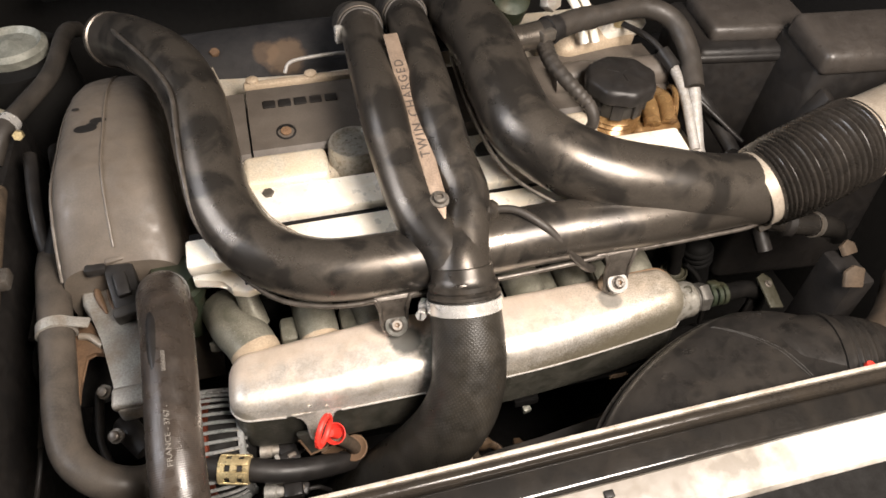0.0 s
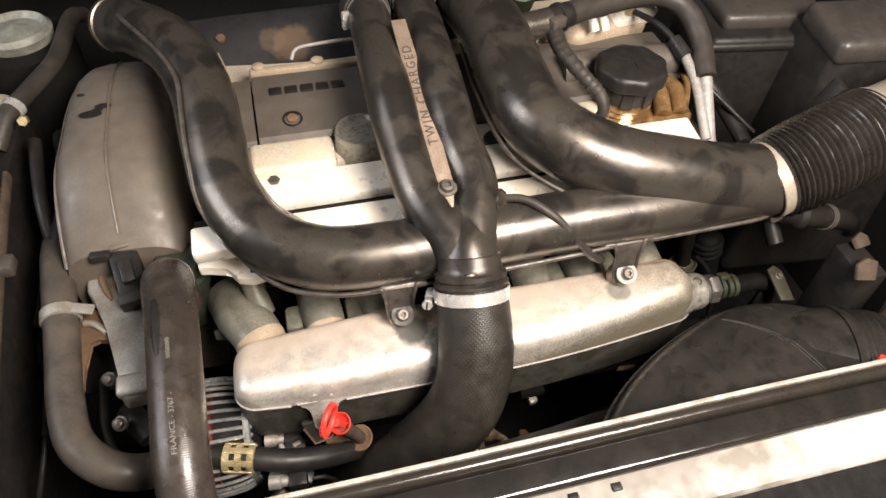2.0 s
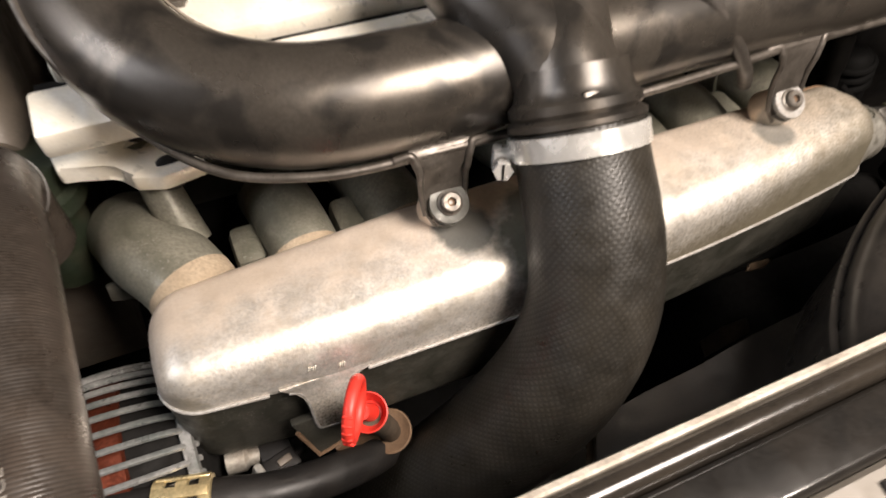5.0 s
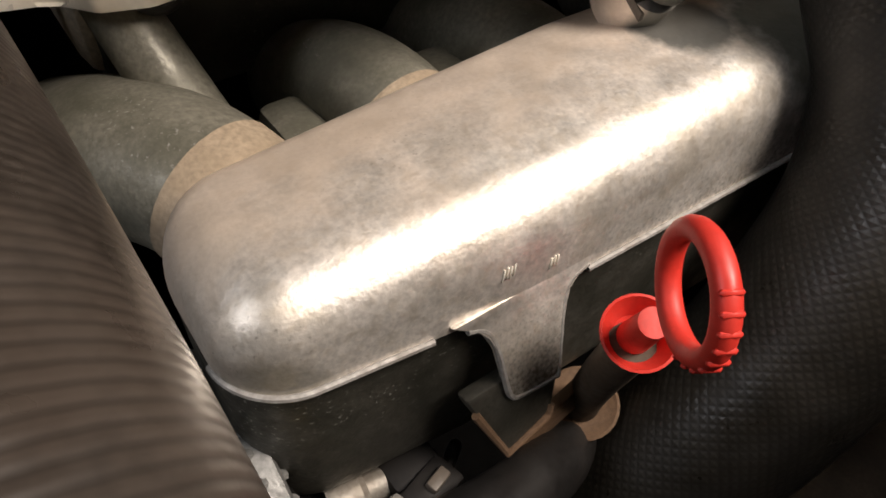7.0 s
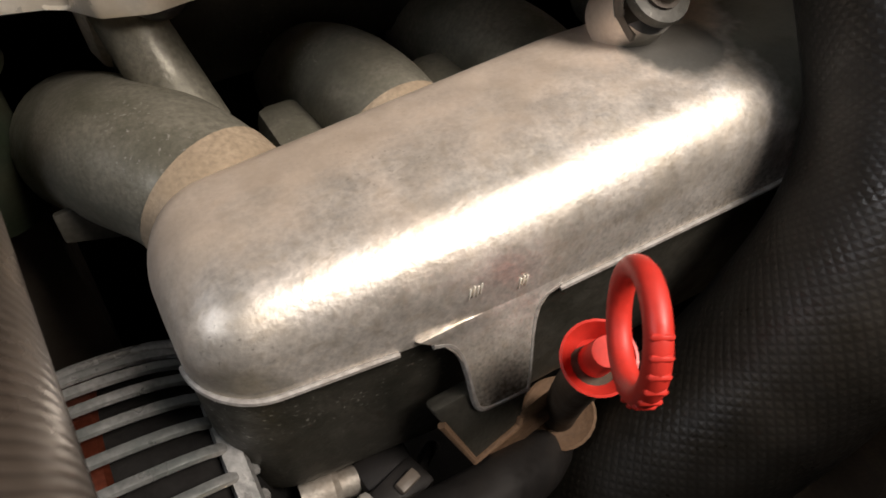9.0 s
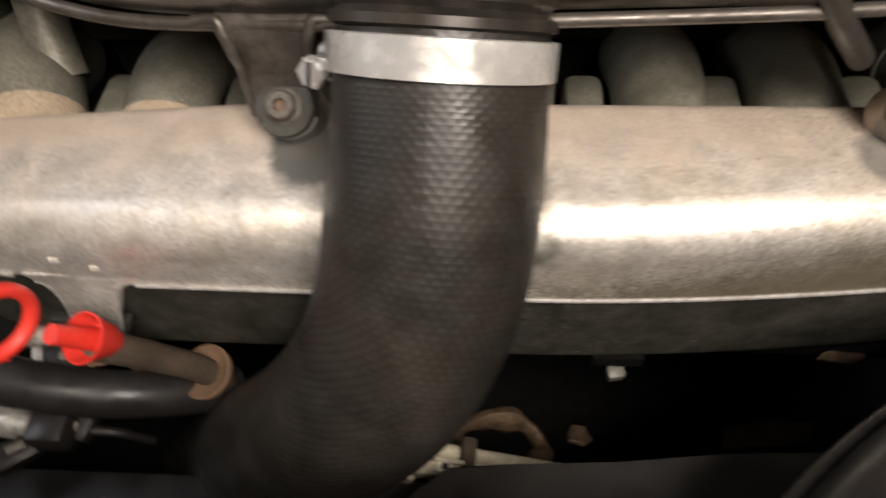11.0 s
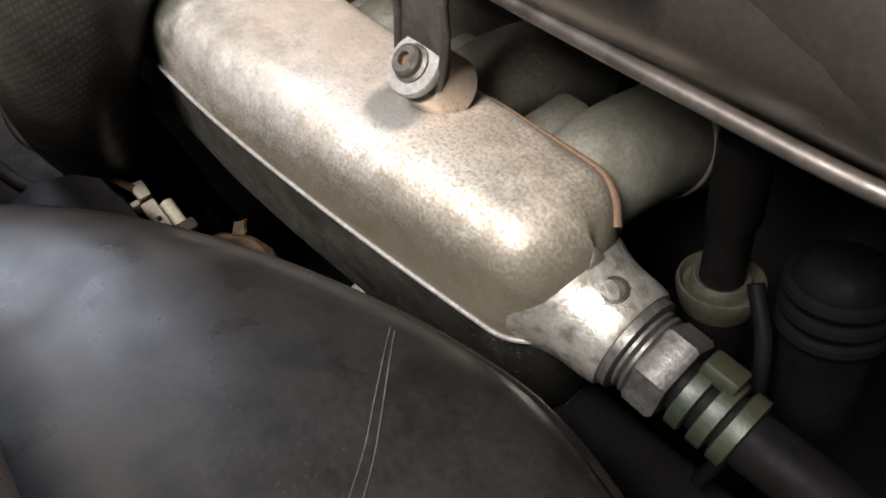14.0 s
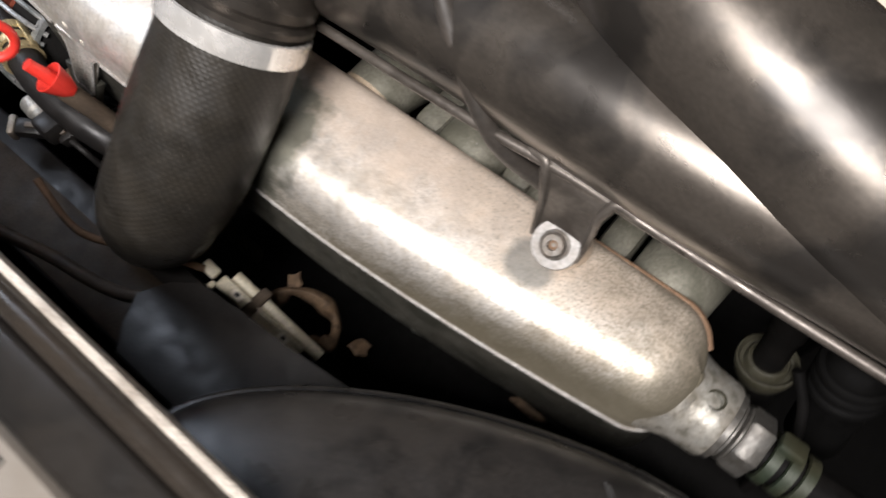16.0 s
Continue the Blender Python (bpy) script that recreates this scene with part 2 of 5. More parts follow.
BELLOWS = shade("ribbed_black_rubber", (0.020, 0.0175, 0.015), 0.27, 0.0, stain=(0.045, 0.038, 0.032), stain_amount=0.5)
PLAINCAST = shade("bare_cast_aluminium", (0.40, 0.385, 0.345), 0.40, 0.65, stain=(0.36, 0.31, 0.24), stain_amount=0.6, stain_scale=14, speck=(0.17, 0.13, 0.09), bump=0.3, spread=0.16, mottle=(230, (0.13, 0.12, 0.085), 0.65))
WORN = shade("worn_bare_steel", (0.095, 0.083, 0.071), 0.42, 0.5, stain=(0.055, 0.047, 0.039), stain_amount=0.8, stain_scale=16, bump=0.1, spread=0.2, edge=(0.44, 0.6))
# Base far below real rubber: the charge pipes' shade is painted into it.
SHADE_RUBBER = shade("shade_black_rubber", (0.0032, 0.003, 0.0029), 0.6, 0.0, stain=(0.009, 0.008, 0.007), stain_amount=0.6, spec=0.07)
SCUFF = shade("pale_scuffed_plastic", (0.050, 0.048, 0.045), 0.55, 0.0, stain=(0.018, 0.017, 0.016), stain_amount=0.7, stain_scale=30)
SHROUD = shade("dusty_brown_shroud", (0.075, 0.055, 0.038), 0.65, 0.0, stain=(0.035, 0.027, 0.02), stain_amount=0.8, stain_scale=10, speck=(0.14, 0.11, 0.08), spec=0.25)
OLIVE = shade("olive_grimed_alloy", (0.030, 0.0275, 0.017), 0.5, 0.2, stain=(0.035, 0.033, 0.022), stain_amount=0.8, stain_scale=25, speck=(0.20, 0.17, 0.09), bump=0.3)

LIP = shade("dusty_pale_lip", (0.60, 0.54, 0.46), 0.35, 0.3, stain=(0.22, 0.18, 0.14), stain_amount=0.6, stain_scale=14, speck=(0.10, 0.08, 0.06))
SEAL = shade("glossy_brown_rubber", (0.020, 0.017, 0.014), 0.20, 0.0, stain=(0.030, 0.024, 0.018), stain_amount=0.5, bump=0.05, rough_spread=0.05)
STRUT = shade("dull_grey_green_mount", (0.26, 0.26, 0.22), 0.55, 0.3, stain=(0.12, 0.12, 0.10), stain_amount=0.7, stain_scale=20, bump=0.3)
BOXTOP = shade("dusty_box_plastic", (0.044, 0.038, 0.033), 0.42, 0.0, stain=(0.028, 0.024, 0.021), stain_amount=0.6, speck=(0.09, 0.075, 0.06))
# Boot colour blackened to stand for the shade under the pipes.
BOOT = shade("shade_boot_rubber", (0.0028, 0.0027, 0.0026), 0.6, 0.0, stain=(0.005, 0.0048, 0.0045), stain_amount=0.6, spec=0.05)

RUSTY_TAN = shade("flaking_brown_steel", (0.125, 0.082, 0.047), 0.6, 0.25, stain=(0.06, 0.038, 0.022), stain_amount=0.85, stain_scale=35, edge=(0.42, 0.6), bump=0.6, speck=(0.26, 0.18, 0.11))
DUSTY_RUBBER = shade("dusty_rubber", (0.046, 0.039, 0.032), 0.5, 0.0, stain=(0.095, 0.078, 0.062), stain_amount=0.6, spec=0.35)
FITTING = shade("dull_grey_fitting", (0.115, 0.110, 0.100), 0.42, 0.55, stain=(0.075, 0.068, 0.058), stain_amount=0.8, stain_scale=40, speck=(0.30, 0.29, 0.27), bump=0.25)

# ---- mesh helpers ----
def thing(name, at, label, category, group="", kind=""):
    ob = new(name)
    ob.empty_display_size = 0.02
    ob.location = at
    return tagged(ob, label, category, group, kind)


def part(name, bm, material, parent=None, label="", smooth=True, angle=40):
    """Links a bmesh, given in world metres, as one mesh object under a thing or a part."""
    bmesh.ops.recalc_face_normals(bm, faces=bm.faces)
    if smooth:
        for f in bm.faces:
            f.smooth = True
        for e in bm.edges:
            if len(e.link_faces) == 2 and e.calc_face_angle(0) > radians(angle):
                e.smooth = False
    me = bpy.data.meshes.new(name)
    bm.to_mesh(me)
    bm.free()
    me.materials.append(material)
    ob = new(name, me)
    if parent:
        ob.parent = parent
        if parent.type == "EMPTY":
            ob.matrix_parent_inverse = Matrix.Translation(parent.location).inverted()
    if label:
        ob["label"] = label
    return ob


def glide(points, steps=8):
    """Points on a smooth curve through the given ones."""
    p = [Vector(q) for q in points]
    p = [2 * p[0] - p[1]] + p + [2 * p[-1] - p[-2]]
    out = []
    for i in range(1, len(p) - 2):
        for k in range(steps):
            t = k / steps
            a, b, c, d = p[i - 1:i + 3]
            out.append(0.5 * ((2 * b) + (c - a) * t + (2 * a - 5 * b + 4 * c - d) * t * t + (3 * b - a - 3 * c + d) * t ** 3))
    return out + [p[-2]]


def rails(points):
    """Frames carried along a line of points: place, two normals."""
    n = len(points)
    tang = [(points[min(i + 1, n - 1)] - points[max(i - 1, 0)]).normalized() for i in range(n)]
    up = Vector((0, 0, 1)) if abs(tang[0].z) < 0.9 else Vector((0, 1, 0))
    a = (up - tang[0] * up.dot(tang[0])).normalized()
    out = []
    for p, t in zip(points, tang):
        a = (a - t * a.dot(t)).normalized()
        out.append((p, a, t.cross(a)))
    return out


def sweep(points, radius, seg=24, steps=8, cap=True, bm=None, smooth=True, flat=1.0):
    """A tube along a curve; radius: a number, or a function of 0..1 along it; flat squeezes it along its second normal."""
    bm = bm or bmesh.new()
    line = glide(points, steps) if smooth else [Vector(q) for q in points]
    uv = bm.loops.layers.uv.verify()
    rings, run, last = [], 0.0, line[0]
    for i, (p, a, b) in enumerate(rails(line)):
        run += (p - last).length
        last = p
        r = radius(i / (len(line) - 1)) if callable(radius) else radius
        rings.append((run, [bm.verts.new(p + r * (math.cos(w) * a + flat * math.sin(w) * b)) for w in [2 * math.pi * k / seg for k in range(seg)]]))
    rad = radius if not callable(radius) else radius(0.5)
    for (u0, q), (u1, s) in zip(rings, rings[1:]):
        for k in range(seg):
            j = (k + 1) % seg
            f = bm.faces.new((q[k], q[j], s[j], s[k]))
            v0, v1 = 2 * math.pi * rad * k / seg, 2 * math.pi * rad * (k + 1) / seg
            for lp, c in zip(f.loops, ((u0, v0), (u0, v1), (u1, v1), (u1, v0))):
                lp[uv].uv = c
    if cap:
        bm.faces.new(rings[0][1][::-1]), bm.faces.new(rings[-1][1])
    return bm


def lathe(profile, m=Matrix(), seg=28, bm=None):
    """A turned body about its local z: profile of (radius, height)."""
    bm = bm or bmesh.new()
    rings = [[bm.verts.new(m @ Vector((r * math.cos(2 * math.pi * k / seg), r * math.sin(2 * math.pi * k / seg), z))) for k in range(seg)] for r, z in profile]
    for q, s in zip(rings, rings[1:]):
        for k in range(seg):
            j = (k + 1) % seg
            bm.faces.new((q[k], q[j], s[j], s[k]))
    bm.faces.new(rings[0][::-1]), bm.faces.new(rings[-1])
    return bm


def ring(m, big, small, seg=40, sub=12, stretch=1.0, bm=None, tall=1.0):
    bm = bm or bmesh.new()
    loops = []
    for i in range(seg):
        w = 2 * math.pi * i / seg
        loops.append([bm.verts.new(m @ Vector(((big + small * math.cos(v)) * math.cos(w), stretch * (big + small * math.cos(v)) * math.sin(w), tall * small * math.sin(v))))
                      for v in [2 * math.pi * k / sub for k in range(sub)]])
    for i in range(seg):
        q, s = loops[i], loops[(i + 1) % seg]
        for k in range(sub):
            j = (k + 1) % sub
            bm.faces.new((q[k], q[j], s[j], s[k]))
    return bm


def band(m, r, width, thick, seg=48, bm=None, start=0.0, arc=2 * math.pi):
    """A flat band round its local z."""
    bm = bm or bmesh.new()
    full = arc > 6.28
    n = seg if full else seg + 1
    rows = []
    for i in range(n):
        w = start + arc * i / seg
        c, s = math.cos(w), math.sin(w)
        rows.append([bm.verts.new(m @ Vector((q * c, q * s, z))) for q, z in ((r, -width / 2), (r + thick, -width / 2 + thick * .3), (r + thick, width / 2 - thick * .3), (r, width / 2))])
    for i in range(n if full else n - 1):
        a, b = rows[i], rows[(i + 1) % n]
        for k in range(4):
            j = (k + 1) % 4
            bm.faces.new((a[k], b[k], b[j], a[j]))
    if not full:
        bm.faces.new(rows[0]), bm.faces.new(rows[-1][::-1])
    return bm


def block(size, m=Matrix(), bevel=0.002, seg=2, taper=1.0, bm=None):
    """A box with rounded edges; taper narrows its top."""
    b = bmesh.new()
    bmesh.ops.create_cube(b, size=1.0)
    for v in b.verts:
        k = taper if v.co.z > 0 else 1.0
        v.co = Vector((v.co.x * size[0] * k, v.co.y * size[1] * k, v.co.z * size[2]))
    if bevel:
        bmesh.ops.bevel(b, geom=b.edges[:], offset=min(bevel, 0.45 * min(size)), segments=seg, profile=0.5, affect="EDGES")
    b.transform(m)
    if bm:
        me = bpy.data.meshes.new("scratch")
        b.to_mesh(me)
        bm.from_mesh(me)
        bpy.data.meshes.remove(me)
        b.free()
        return bm
    return b


def prism(outline, m, depth, bevel=0.001, seg=2):
    """An outline in the local xy plane, given depth along z, with rounded edges."""
    b = bmesh.new()
    lo = [b.verts.new((x, y, -depth / 2)) for x, y in outline]
    hi = [b.verts.new((x, y, depth / 2)) for x, y in outline]
    b.faces.new(lo[::-1]), b.faces.new(hi)
    for i in range(len(lo)):
        j = (i + 1) % len(lo)
        b.faces.new((lo[i], lo[j], hi[j], hi[i]))
    if bevel:
        bmesh.ops.bevel(b, geom=b.edges[:], offset=bevel, segments=seg, profile=0.5, affect="EDGES")
    b.transform(m)
    return b


def along(p, q):
    """A pose at p whose local z points to q."""
    p, q = Vector(p), Vector(q)
    return Matrix.Translation(p) @ (q - p).to_track_quat("Z", "Y").to_matrix().to_4x4()


def hexagon(m, r, h, bm=None):
    return lathe([(r * 0.92, 0), (r, h * 0.12), (r, h * 0.88), (r * 0.92, h)], m, seg=6, bm=bm)


def loft(sections, bm=None, close=True, caps=True):
    bm = bm or bmesh.new()
    rows = [[bm.verts.new(v) for v in s] for s in sections]
    n = len(rows[0])
    for a, b in zip(rows, rows[1:]):
        for k in range(n if close else n - 1):
            j = (k + 1) % n
            bm.faces.new((a[k], a[j], b[j], b[k]))
    if caps:
        bm.faces.new(rows[0][::-1]), bm.faces.new(rows[-1])
    return bm


def lettering(text, size, depth=0.0003, gap=1.0):
    """The built-in font's letters as a bmesh in the xy plane, centred."""
    cu = bpy.data.curves.new("letters", "FONT")
    cu.body, cu.size, cu.align_x, cu.align_y, cu.extrude, cu.resolution_u = text, size, "CENTER", "CENTER", depth, 3
    cu.space_character = gap
    ob = new("letters", cu)
    dg = bpy.context.evaluated_depsgraph_get()
    me = bpy.data.meshes.new_from_object(ob.evaluated_get(dg))
    b = bmesh.new()
    b.from_mesh(me)
    bpy.data.objects.remove(ob), bpy.data.curves.remove(cu), bpy.data.meshes.remove(me)
    return b


def mounting_bolt(at, axis, r, parent, washer):
    """A washer, a flanged head and its socket, under a thing."""
    m = along(at, Vector(at) + Vector(axis))
    part("washer", lathe([(r * 1.9, 0), (r * 1.95, 0.0016), (r * 1.85, 0.0030), (r * 1.15, 0.0032)], m, 32), washer, parent, "dull steel washer")
    part("bolt", lathe([(r * 1.18, 0.0030), (r * 1.18, 0.0042), (r * .95, 0.0048), (r * .95, 0.0072), (r * .8, 0.0080), (r * .42, 0.0080), (r * .40, 0.0055)], m, seg=24), BOLT, parent, "worn socket bolt")
    part("socket", lathe([(r * 0.40, 0.0040), (r * 0.40, 0.0060), (r * 0.30, 0.0057), (r * 0.12, 0.0054)], m, 6), RUST, parent, "dull brown socket")

# ---- the garage and the car's bay ----
def slab(name, size, at, material, label):
    return tagged(part(name, block(size, pose(*at), 0.004, 1), material), label, name.split("_")[0], kind="structure")


slab("floor", (6, 6, 0.1), (0, 0, -0.05), CONCRETE, "stained grey concrete garage floor")
slab("ceiling", (6, 6, 0.1), (0, 0, 2.75), CEILING, "plain dull garage ceiling")
slab("wall_north", (6.2, 0.1, 2.7), (0, 3.05, 1.35), WALLPAINT, "plain dull painted garage wall")
slab("wall_south", (6.2, 0.1, 2.7), (0, -3.05, 1.35), WALLPAINT, "plain dull painted garage wall")
slab("wall_east", (0.1, 6, 2.7), (3.05, 0, 1.35), WALLPAINT, "plain dull painted garage wall")
slab("wall_west", (0.1, 6, 2.7), (-3.05, 0, 1.35), WALLPAINT, "plain dull painted garage wall")

bay = thing("engine_bay", (0, 0.2, 0.0), "dark steel shell of the car's engine bay", "engine bay", kind="structure")
part("undertray", block((1.5, 1.2, 0.02), pose(0, 0.2, 0.36), 0.004), DARK, bay)
part("firewall", block((1.5, 0.03, 0.7), pose(0, 0.72, 0.70), 0.006), DARK, bay)
part("inner_wing", block((0.03, 1.2, 0.6), pose(-0.62, 0.2, 0.62), 0.006), DARK, bay)
part("inner_wing", block((0.03, 1.2, 0.6), pose(0.66, 0.2, 0.62), 0.006), DARK, bay)
part("support", block((1.3, 0.03, 0.30), pose(0, -0.36, 0.50), 0.006), DARK, bay)
part("tyre_stand", block((1.4, 1.1, 0.35), pose(0, 0.2, 0.175), 0.01), DARK, bay)
part("cross_tube", sweep([(-0.6, 0.62, 0.62), (0, 0.6, 0.6), (0.6, 0.62, 0.62)], 0.05, 16), DARK, bay)

# ---- engine: head, cam cover, bright rails ----
head = thing("cylinder_head", (0, 0.25, 0.36), "silvery cast aluminium cylinder head and block of the engine", "engine")
part("block", block((0.50, 0.34, 0.40), pose(0.0, 0.29, 0.56), 0.015), DARK, head)
part("cam_cover", block((0.52, 0.36, 0.075), pose(0.005, 0.285, 0.795), 0.008), CREAM, head)
part("front_flange", block((0.50, 0.018, 0.06), pose(0.0, 0.112, 0.775), 0.004), CAST_DARK, head)
for x in (-0.205, 0.10):
    part("casting_box", block((0.085 if x < 0 else 0.06, 0.045, 0.035), pose(x + 0.022, 0.182, 0.838), 0.007, 3), CREAM, head)
part("casting_rib", block((0.30, 0.03, 0.02), pose(-0.02, 0.188, 0.834), 0.005), CREAM, head)
part("plug_boss", lathe([(0.0275, 0.815), (0.0275, 0.850), (0.0265, 0.852), (0.0265, 0.862), (0.0250, 0.8655), (0.0225, 0.8655), (0.0205, 0.8625), (0.002, 0.8635)], pose(-0.112, 0.192, 0), 36), PLAINCAST, head, "worn silver round boss")
part("plug_boss", lathe([(0.02, 0.815), (0.02, 0.838), (0.016, 0.846), (0.002, 0.847)], pose(0.03, 0.17, 0)), CAST_DARK, head, "greenish round boss")
part("oily_pad", block((0.13, 0.05, 0.026), pose(0.19, 0.188, 0.836), 0.008, 3), AMBER, head, "oil-stained amber casting")
for i, x in enumerate((0.215, 0.235)):
    part("oily_lobe", sweep([(x, 0.165, 0.852), (x + 0.004, 0.19, 0.862), (x + 0.005, 0.215, 0.855)], 0.0095, 14), AMBER, head)
part("cam_arch", ring(pose(0.252, 0.195, 0.845, 90, 0, 72), 0.026, 0.0035, 36, 8), AMBER, head)

rail = thing("fuel_rail_cover", (0, 0.12, 0.80), "bright machined aluminium rail along the engine's front", "rail")
part("upper_strip", block((0.515, 0.038, 0.018), pose(-0.015, 0.142, 0.838, 8), 0.003), BRIGHT, rail)
part("lower_strip", block((0.535, 0.030, 0.018), pose(-0.018, 0.101, 0.827, 12), 0.003), BRIGHT, rail)
part("groove", block((0.53, 0.012, 0.008), pose(-0.018, 0.121, 0.829), 0.001), DARK, rail)
part("end_plate", prism([(-0.288, 0.108), (-0.250, 0.104), (-0.232, 0.092), (-0.215, 0.084), (-0.215, 0.072), (-0.2369, 0.0683), (-0.2512, 0.0731), (-0.256, 0.086), (-0.262, 0.0895), (-0.2854, 0.0918)],
                        pose(0, 0, 0.800), 0.010, 0.002), BRIGHT, rail)
part("end_block", block((0.040, 0.024, 0.018), pose(-0.270, 0.121, 0.806, 10, 0, -8), 0.004, 3), BRIGHT, rail)
for x, y in ((-0.204, 0.151), (-0.146, 0.168)):
    part("bolt", hexagon(pose(x, y, 0.845), 0.0058, 0.006), BOLT, rail, "dull hexagon bolt")
part("bolt", lathe([(0.009, 0), (0.009, 0.004), (0.0075, 0.007), (0.003, 0.008)], along((-0.233, 0.080, 0.797), (-0.233, 0.066, 0.806))), BLACK, rail, "dark round bolt head")

cover = thing("coil_cover", (0, 0.25, 0.83), "grey-brown plastic ignition coil cover with raised lettering shapes", "cover")
sec = [(0.205, 0.832), (0.203, 0.852), (0.207, 0.858), (0.243, 0.866), (0.252, 0.868), (0.300, 0.868), (0.306, 0.864), (0.307, 0.832)]
part("lid", loft([[(x, y, z) for y, z in sec] for x in (-0.213, 0.262)]), COVER, cover, angle=25)
part("side_piece", loft([[(x, y, z - 0.003) for y, z in sec] for x in (-0.248, -0.2155)]), COVER, cover, angle=25)
part("ridge", sweep([(0.125, 0.247, 0.868), (0.19, 0.243, 0.870), (0.258, 0.240, 0.868)], 0.0185, 20), COVER, cover)
part("screw_well", lathe([(0.0085, 0), (0.0105, 0.0006), (0.0085, 0.0012), (0.0075, -0.004)], along((-0.177, 0.226, 0.8622), (-0.177, 0.219, 0.893)), 24), BLACK, cover)
part("screw", lathe([(0.0055, 0), (0.0055, 0.0015), (0.002, 0.0018), (0.0017, 0.0008)], along((-0.177, 0.226, 0.8628), (-0.177, 0.219, 0.893)), 18), RUST, cover, "rusty orange screw")
for i in range(5):
    part("raised_bar", block((0.0130, 0.0120, 0.0022), pose(-0.190 + 0.0165 * i, 0.268, 0.8692), 0.0009), BLACK, cover)
part("gasket_edge", block((0.12, 0.01, 0.012), pose(-0.155, 0.315, 0.862), 0.003), SANDY, cover, "dusty tan edge")
for x in (-0.205, -0.14):
    part("clip", lathe([(0.007, 0), (0.007, 0.008), (0.004, 0.010)], pose(x, 0.318, 0.862)), SANDY, cover)

shield = thing("heat_shield", (-0.12, 0.42, 0.60), "sooty dark heat shield with a rusty brown stain", "heat shield")
part("plate", sweep([(-0.30, 0.44, 0.79), (-0.12, 0.43, 0.80), (0.06, 0.44, 0.79)], 0.065, 24, 6), SHIELD, shield)
part("stiffening_rib", sweep([(-0.29, 0.395, 0.830), (-0.12, 0.386, 0.842), (0.05, 0.395, 0.830)], 0.0045, 12, 6), SHIELD, shield)
for x in (-0.245, -0.055):
    part("bolt", hexagon(pose(x, 0.41, 0.852, 20), 0.006, 0.005), RUST, shield, "rusty hexagon bolt")
rod = thing("dipstick_rod", (-0.13, 0.33, 0.86), "thin shiny steel rod behind the cover", "rod")
part("shaft", sweep([(-0.168, 0.326, 0.868), (-0.16, 0.334, 0.876), (-0.135, 0.337, 0.878), (-0.10, 0.340, 0.877), (-0.06, 0.342, 0.872)], 0.0021, 10), PALESTEEL, rod)

# ---- timing cover ----
timing = thing("timing_cover", (-0.345, 0.23, 0.55), "dusty grey-brown plastic timing belt cover with a centre seam", "cover")


def timing_section(y):
    """An arched section of the belt cover at depth y."""
    k = max(0, (y - 0.095) / 0.32)
    wl, wr = 0.051 - 0.004 * k ** 3, 0.064 - 0.022 * k ** 1.4
    crown = 0.872 - 3.4 * max(0, 0.212 - y) ** 1.7 - 3.0 * max(0, y - 0.30) ** 2
    pts = []
    for i in range(25):
        a = math.pi * i / 24
        c, s = math.cos(a), math.sin(a)
        w = wl if c < 0 else wr
        pts.append((-0.358 + w * math.copysign(abs(c) ** 0.6, c), y, crown - 0.055 + 0.055 * s ** 0.55))
    return [(pts[0][0], y, 0.60)] + pts + [(pts[-1][0], y, 0.60)]


ys = [0.122, 0.126, 0.133, 0.146, 0.163, 0.185, 0.21, 0.25, 0.30, 0.345, 0.38, 0.405, 0.418, 0.424]
part("shell", loft([timing_section(y) for y in ys]), PLASTIC, timing)
part("seam", sweep([(-0.352 - 0.008 * (y - 0.1) / 0.3, y, timing_section(y)[13][2] + 0.0002) for y in ys[2:-2]], 0.0013, 8, 3), PLASTIC, timing)
part("rim", sweep([(timing_section(y)[22][0] - 0.0005, y, timing_section(y)[22][2]) for y in ys[1:-1]], 0.0022, 8, 3), PLASTIC, timing)
for x, y, r in ((-0.373, 0.262, 0.0115), (-0.362, 0.274, 0.0085), (-0.367, 0.268, 0.006), (-0.386, 0.298, 0.004)):
    z = timing_section(y)[12][2]
    part("oil_blot", lathe([(r, 0), (r * .97, 0.0006), (r * .3, 0.0008)], pose(x, y, z - 0.0002) @ Matrix.Diagonal((1, 0.55, 1, 1)) @ pose(0, 0, 0, 0, 0, 30), 20), BLACK, timing, "dark oily blot")

# ---- intake manifold ----
XL, XR = -0.2665, 0.192


def inset(d, r):
    """How far a corner of radius r lies back, d from the end."""
    return r - math.sqrt(max(0.0, r * r - (r - d) ** 2)) if d < r else 0.0


def plenum_at(x):
    """Front and back edge, seam height and crown height of the plenum at x."""
    k = max(0, min(1, (x + 0.02) / 0.21))
    q = max(0, -0.19 - x)
    fall = max(0, min(1, (-0.13 - x) / 0.12))
    front = -0.0425 + 0.021 * k ** 1.6 + 0.08 * q
    back = 0.0305 - 0.0055 * fall
    seam = 0.7495 - 0.0105 * max(0, min(1, (x + 0.17) / 0.35)) + 0.07 * q
    crown = 0.7838 - 0.001 * k - 0.0042 * fall
    dl, dr = max(0, x - XL), max(0, XR - x)
    front += inset(dl, 0.0175) + inset(dr, 0.019)
    back -= inset(dl, 0.022) + inset(dr, 0.026)
    return front, back, seam, crown - inset(dl, 0.0205) - inset(dr, 0.023)


def bend(yc, zc, r, a0, a1, n):
    return [(yc + r * math.cos(radians(a0 + (a1 - a0) * i / n)), zc + r * math.sin(radians(a0 + (a1 - a0) * i / n))) for i in range(n + 1)]


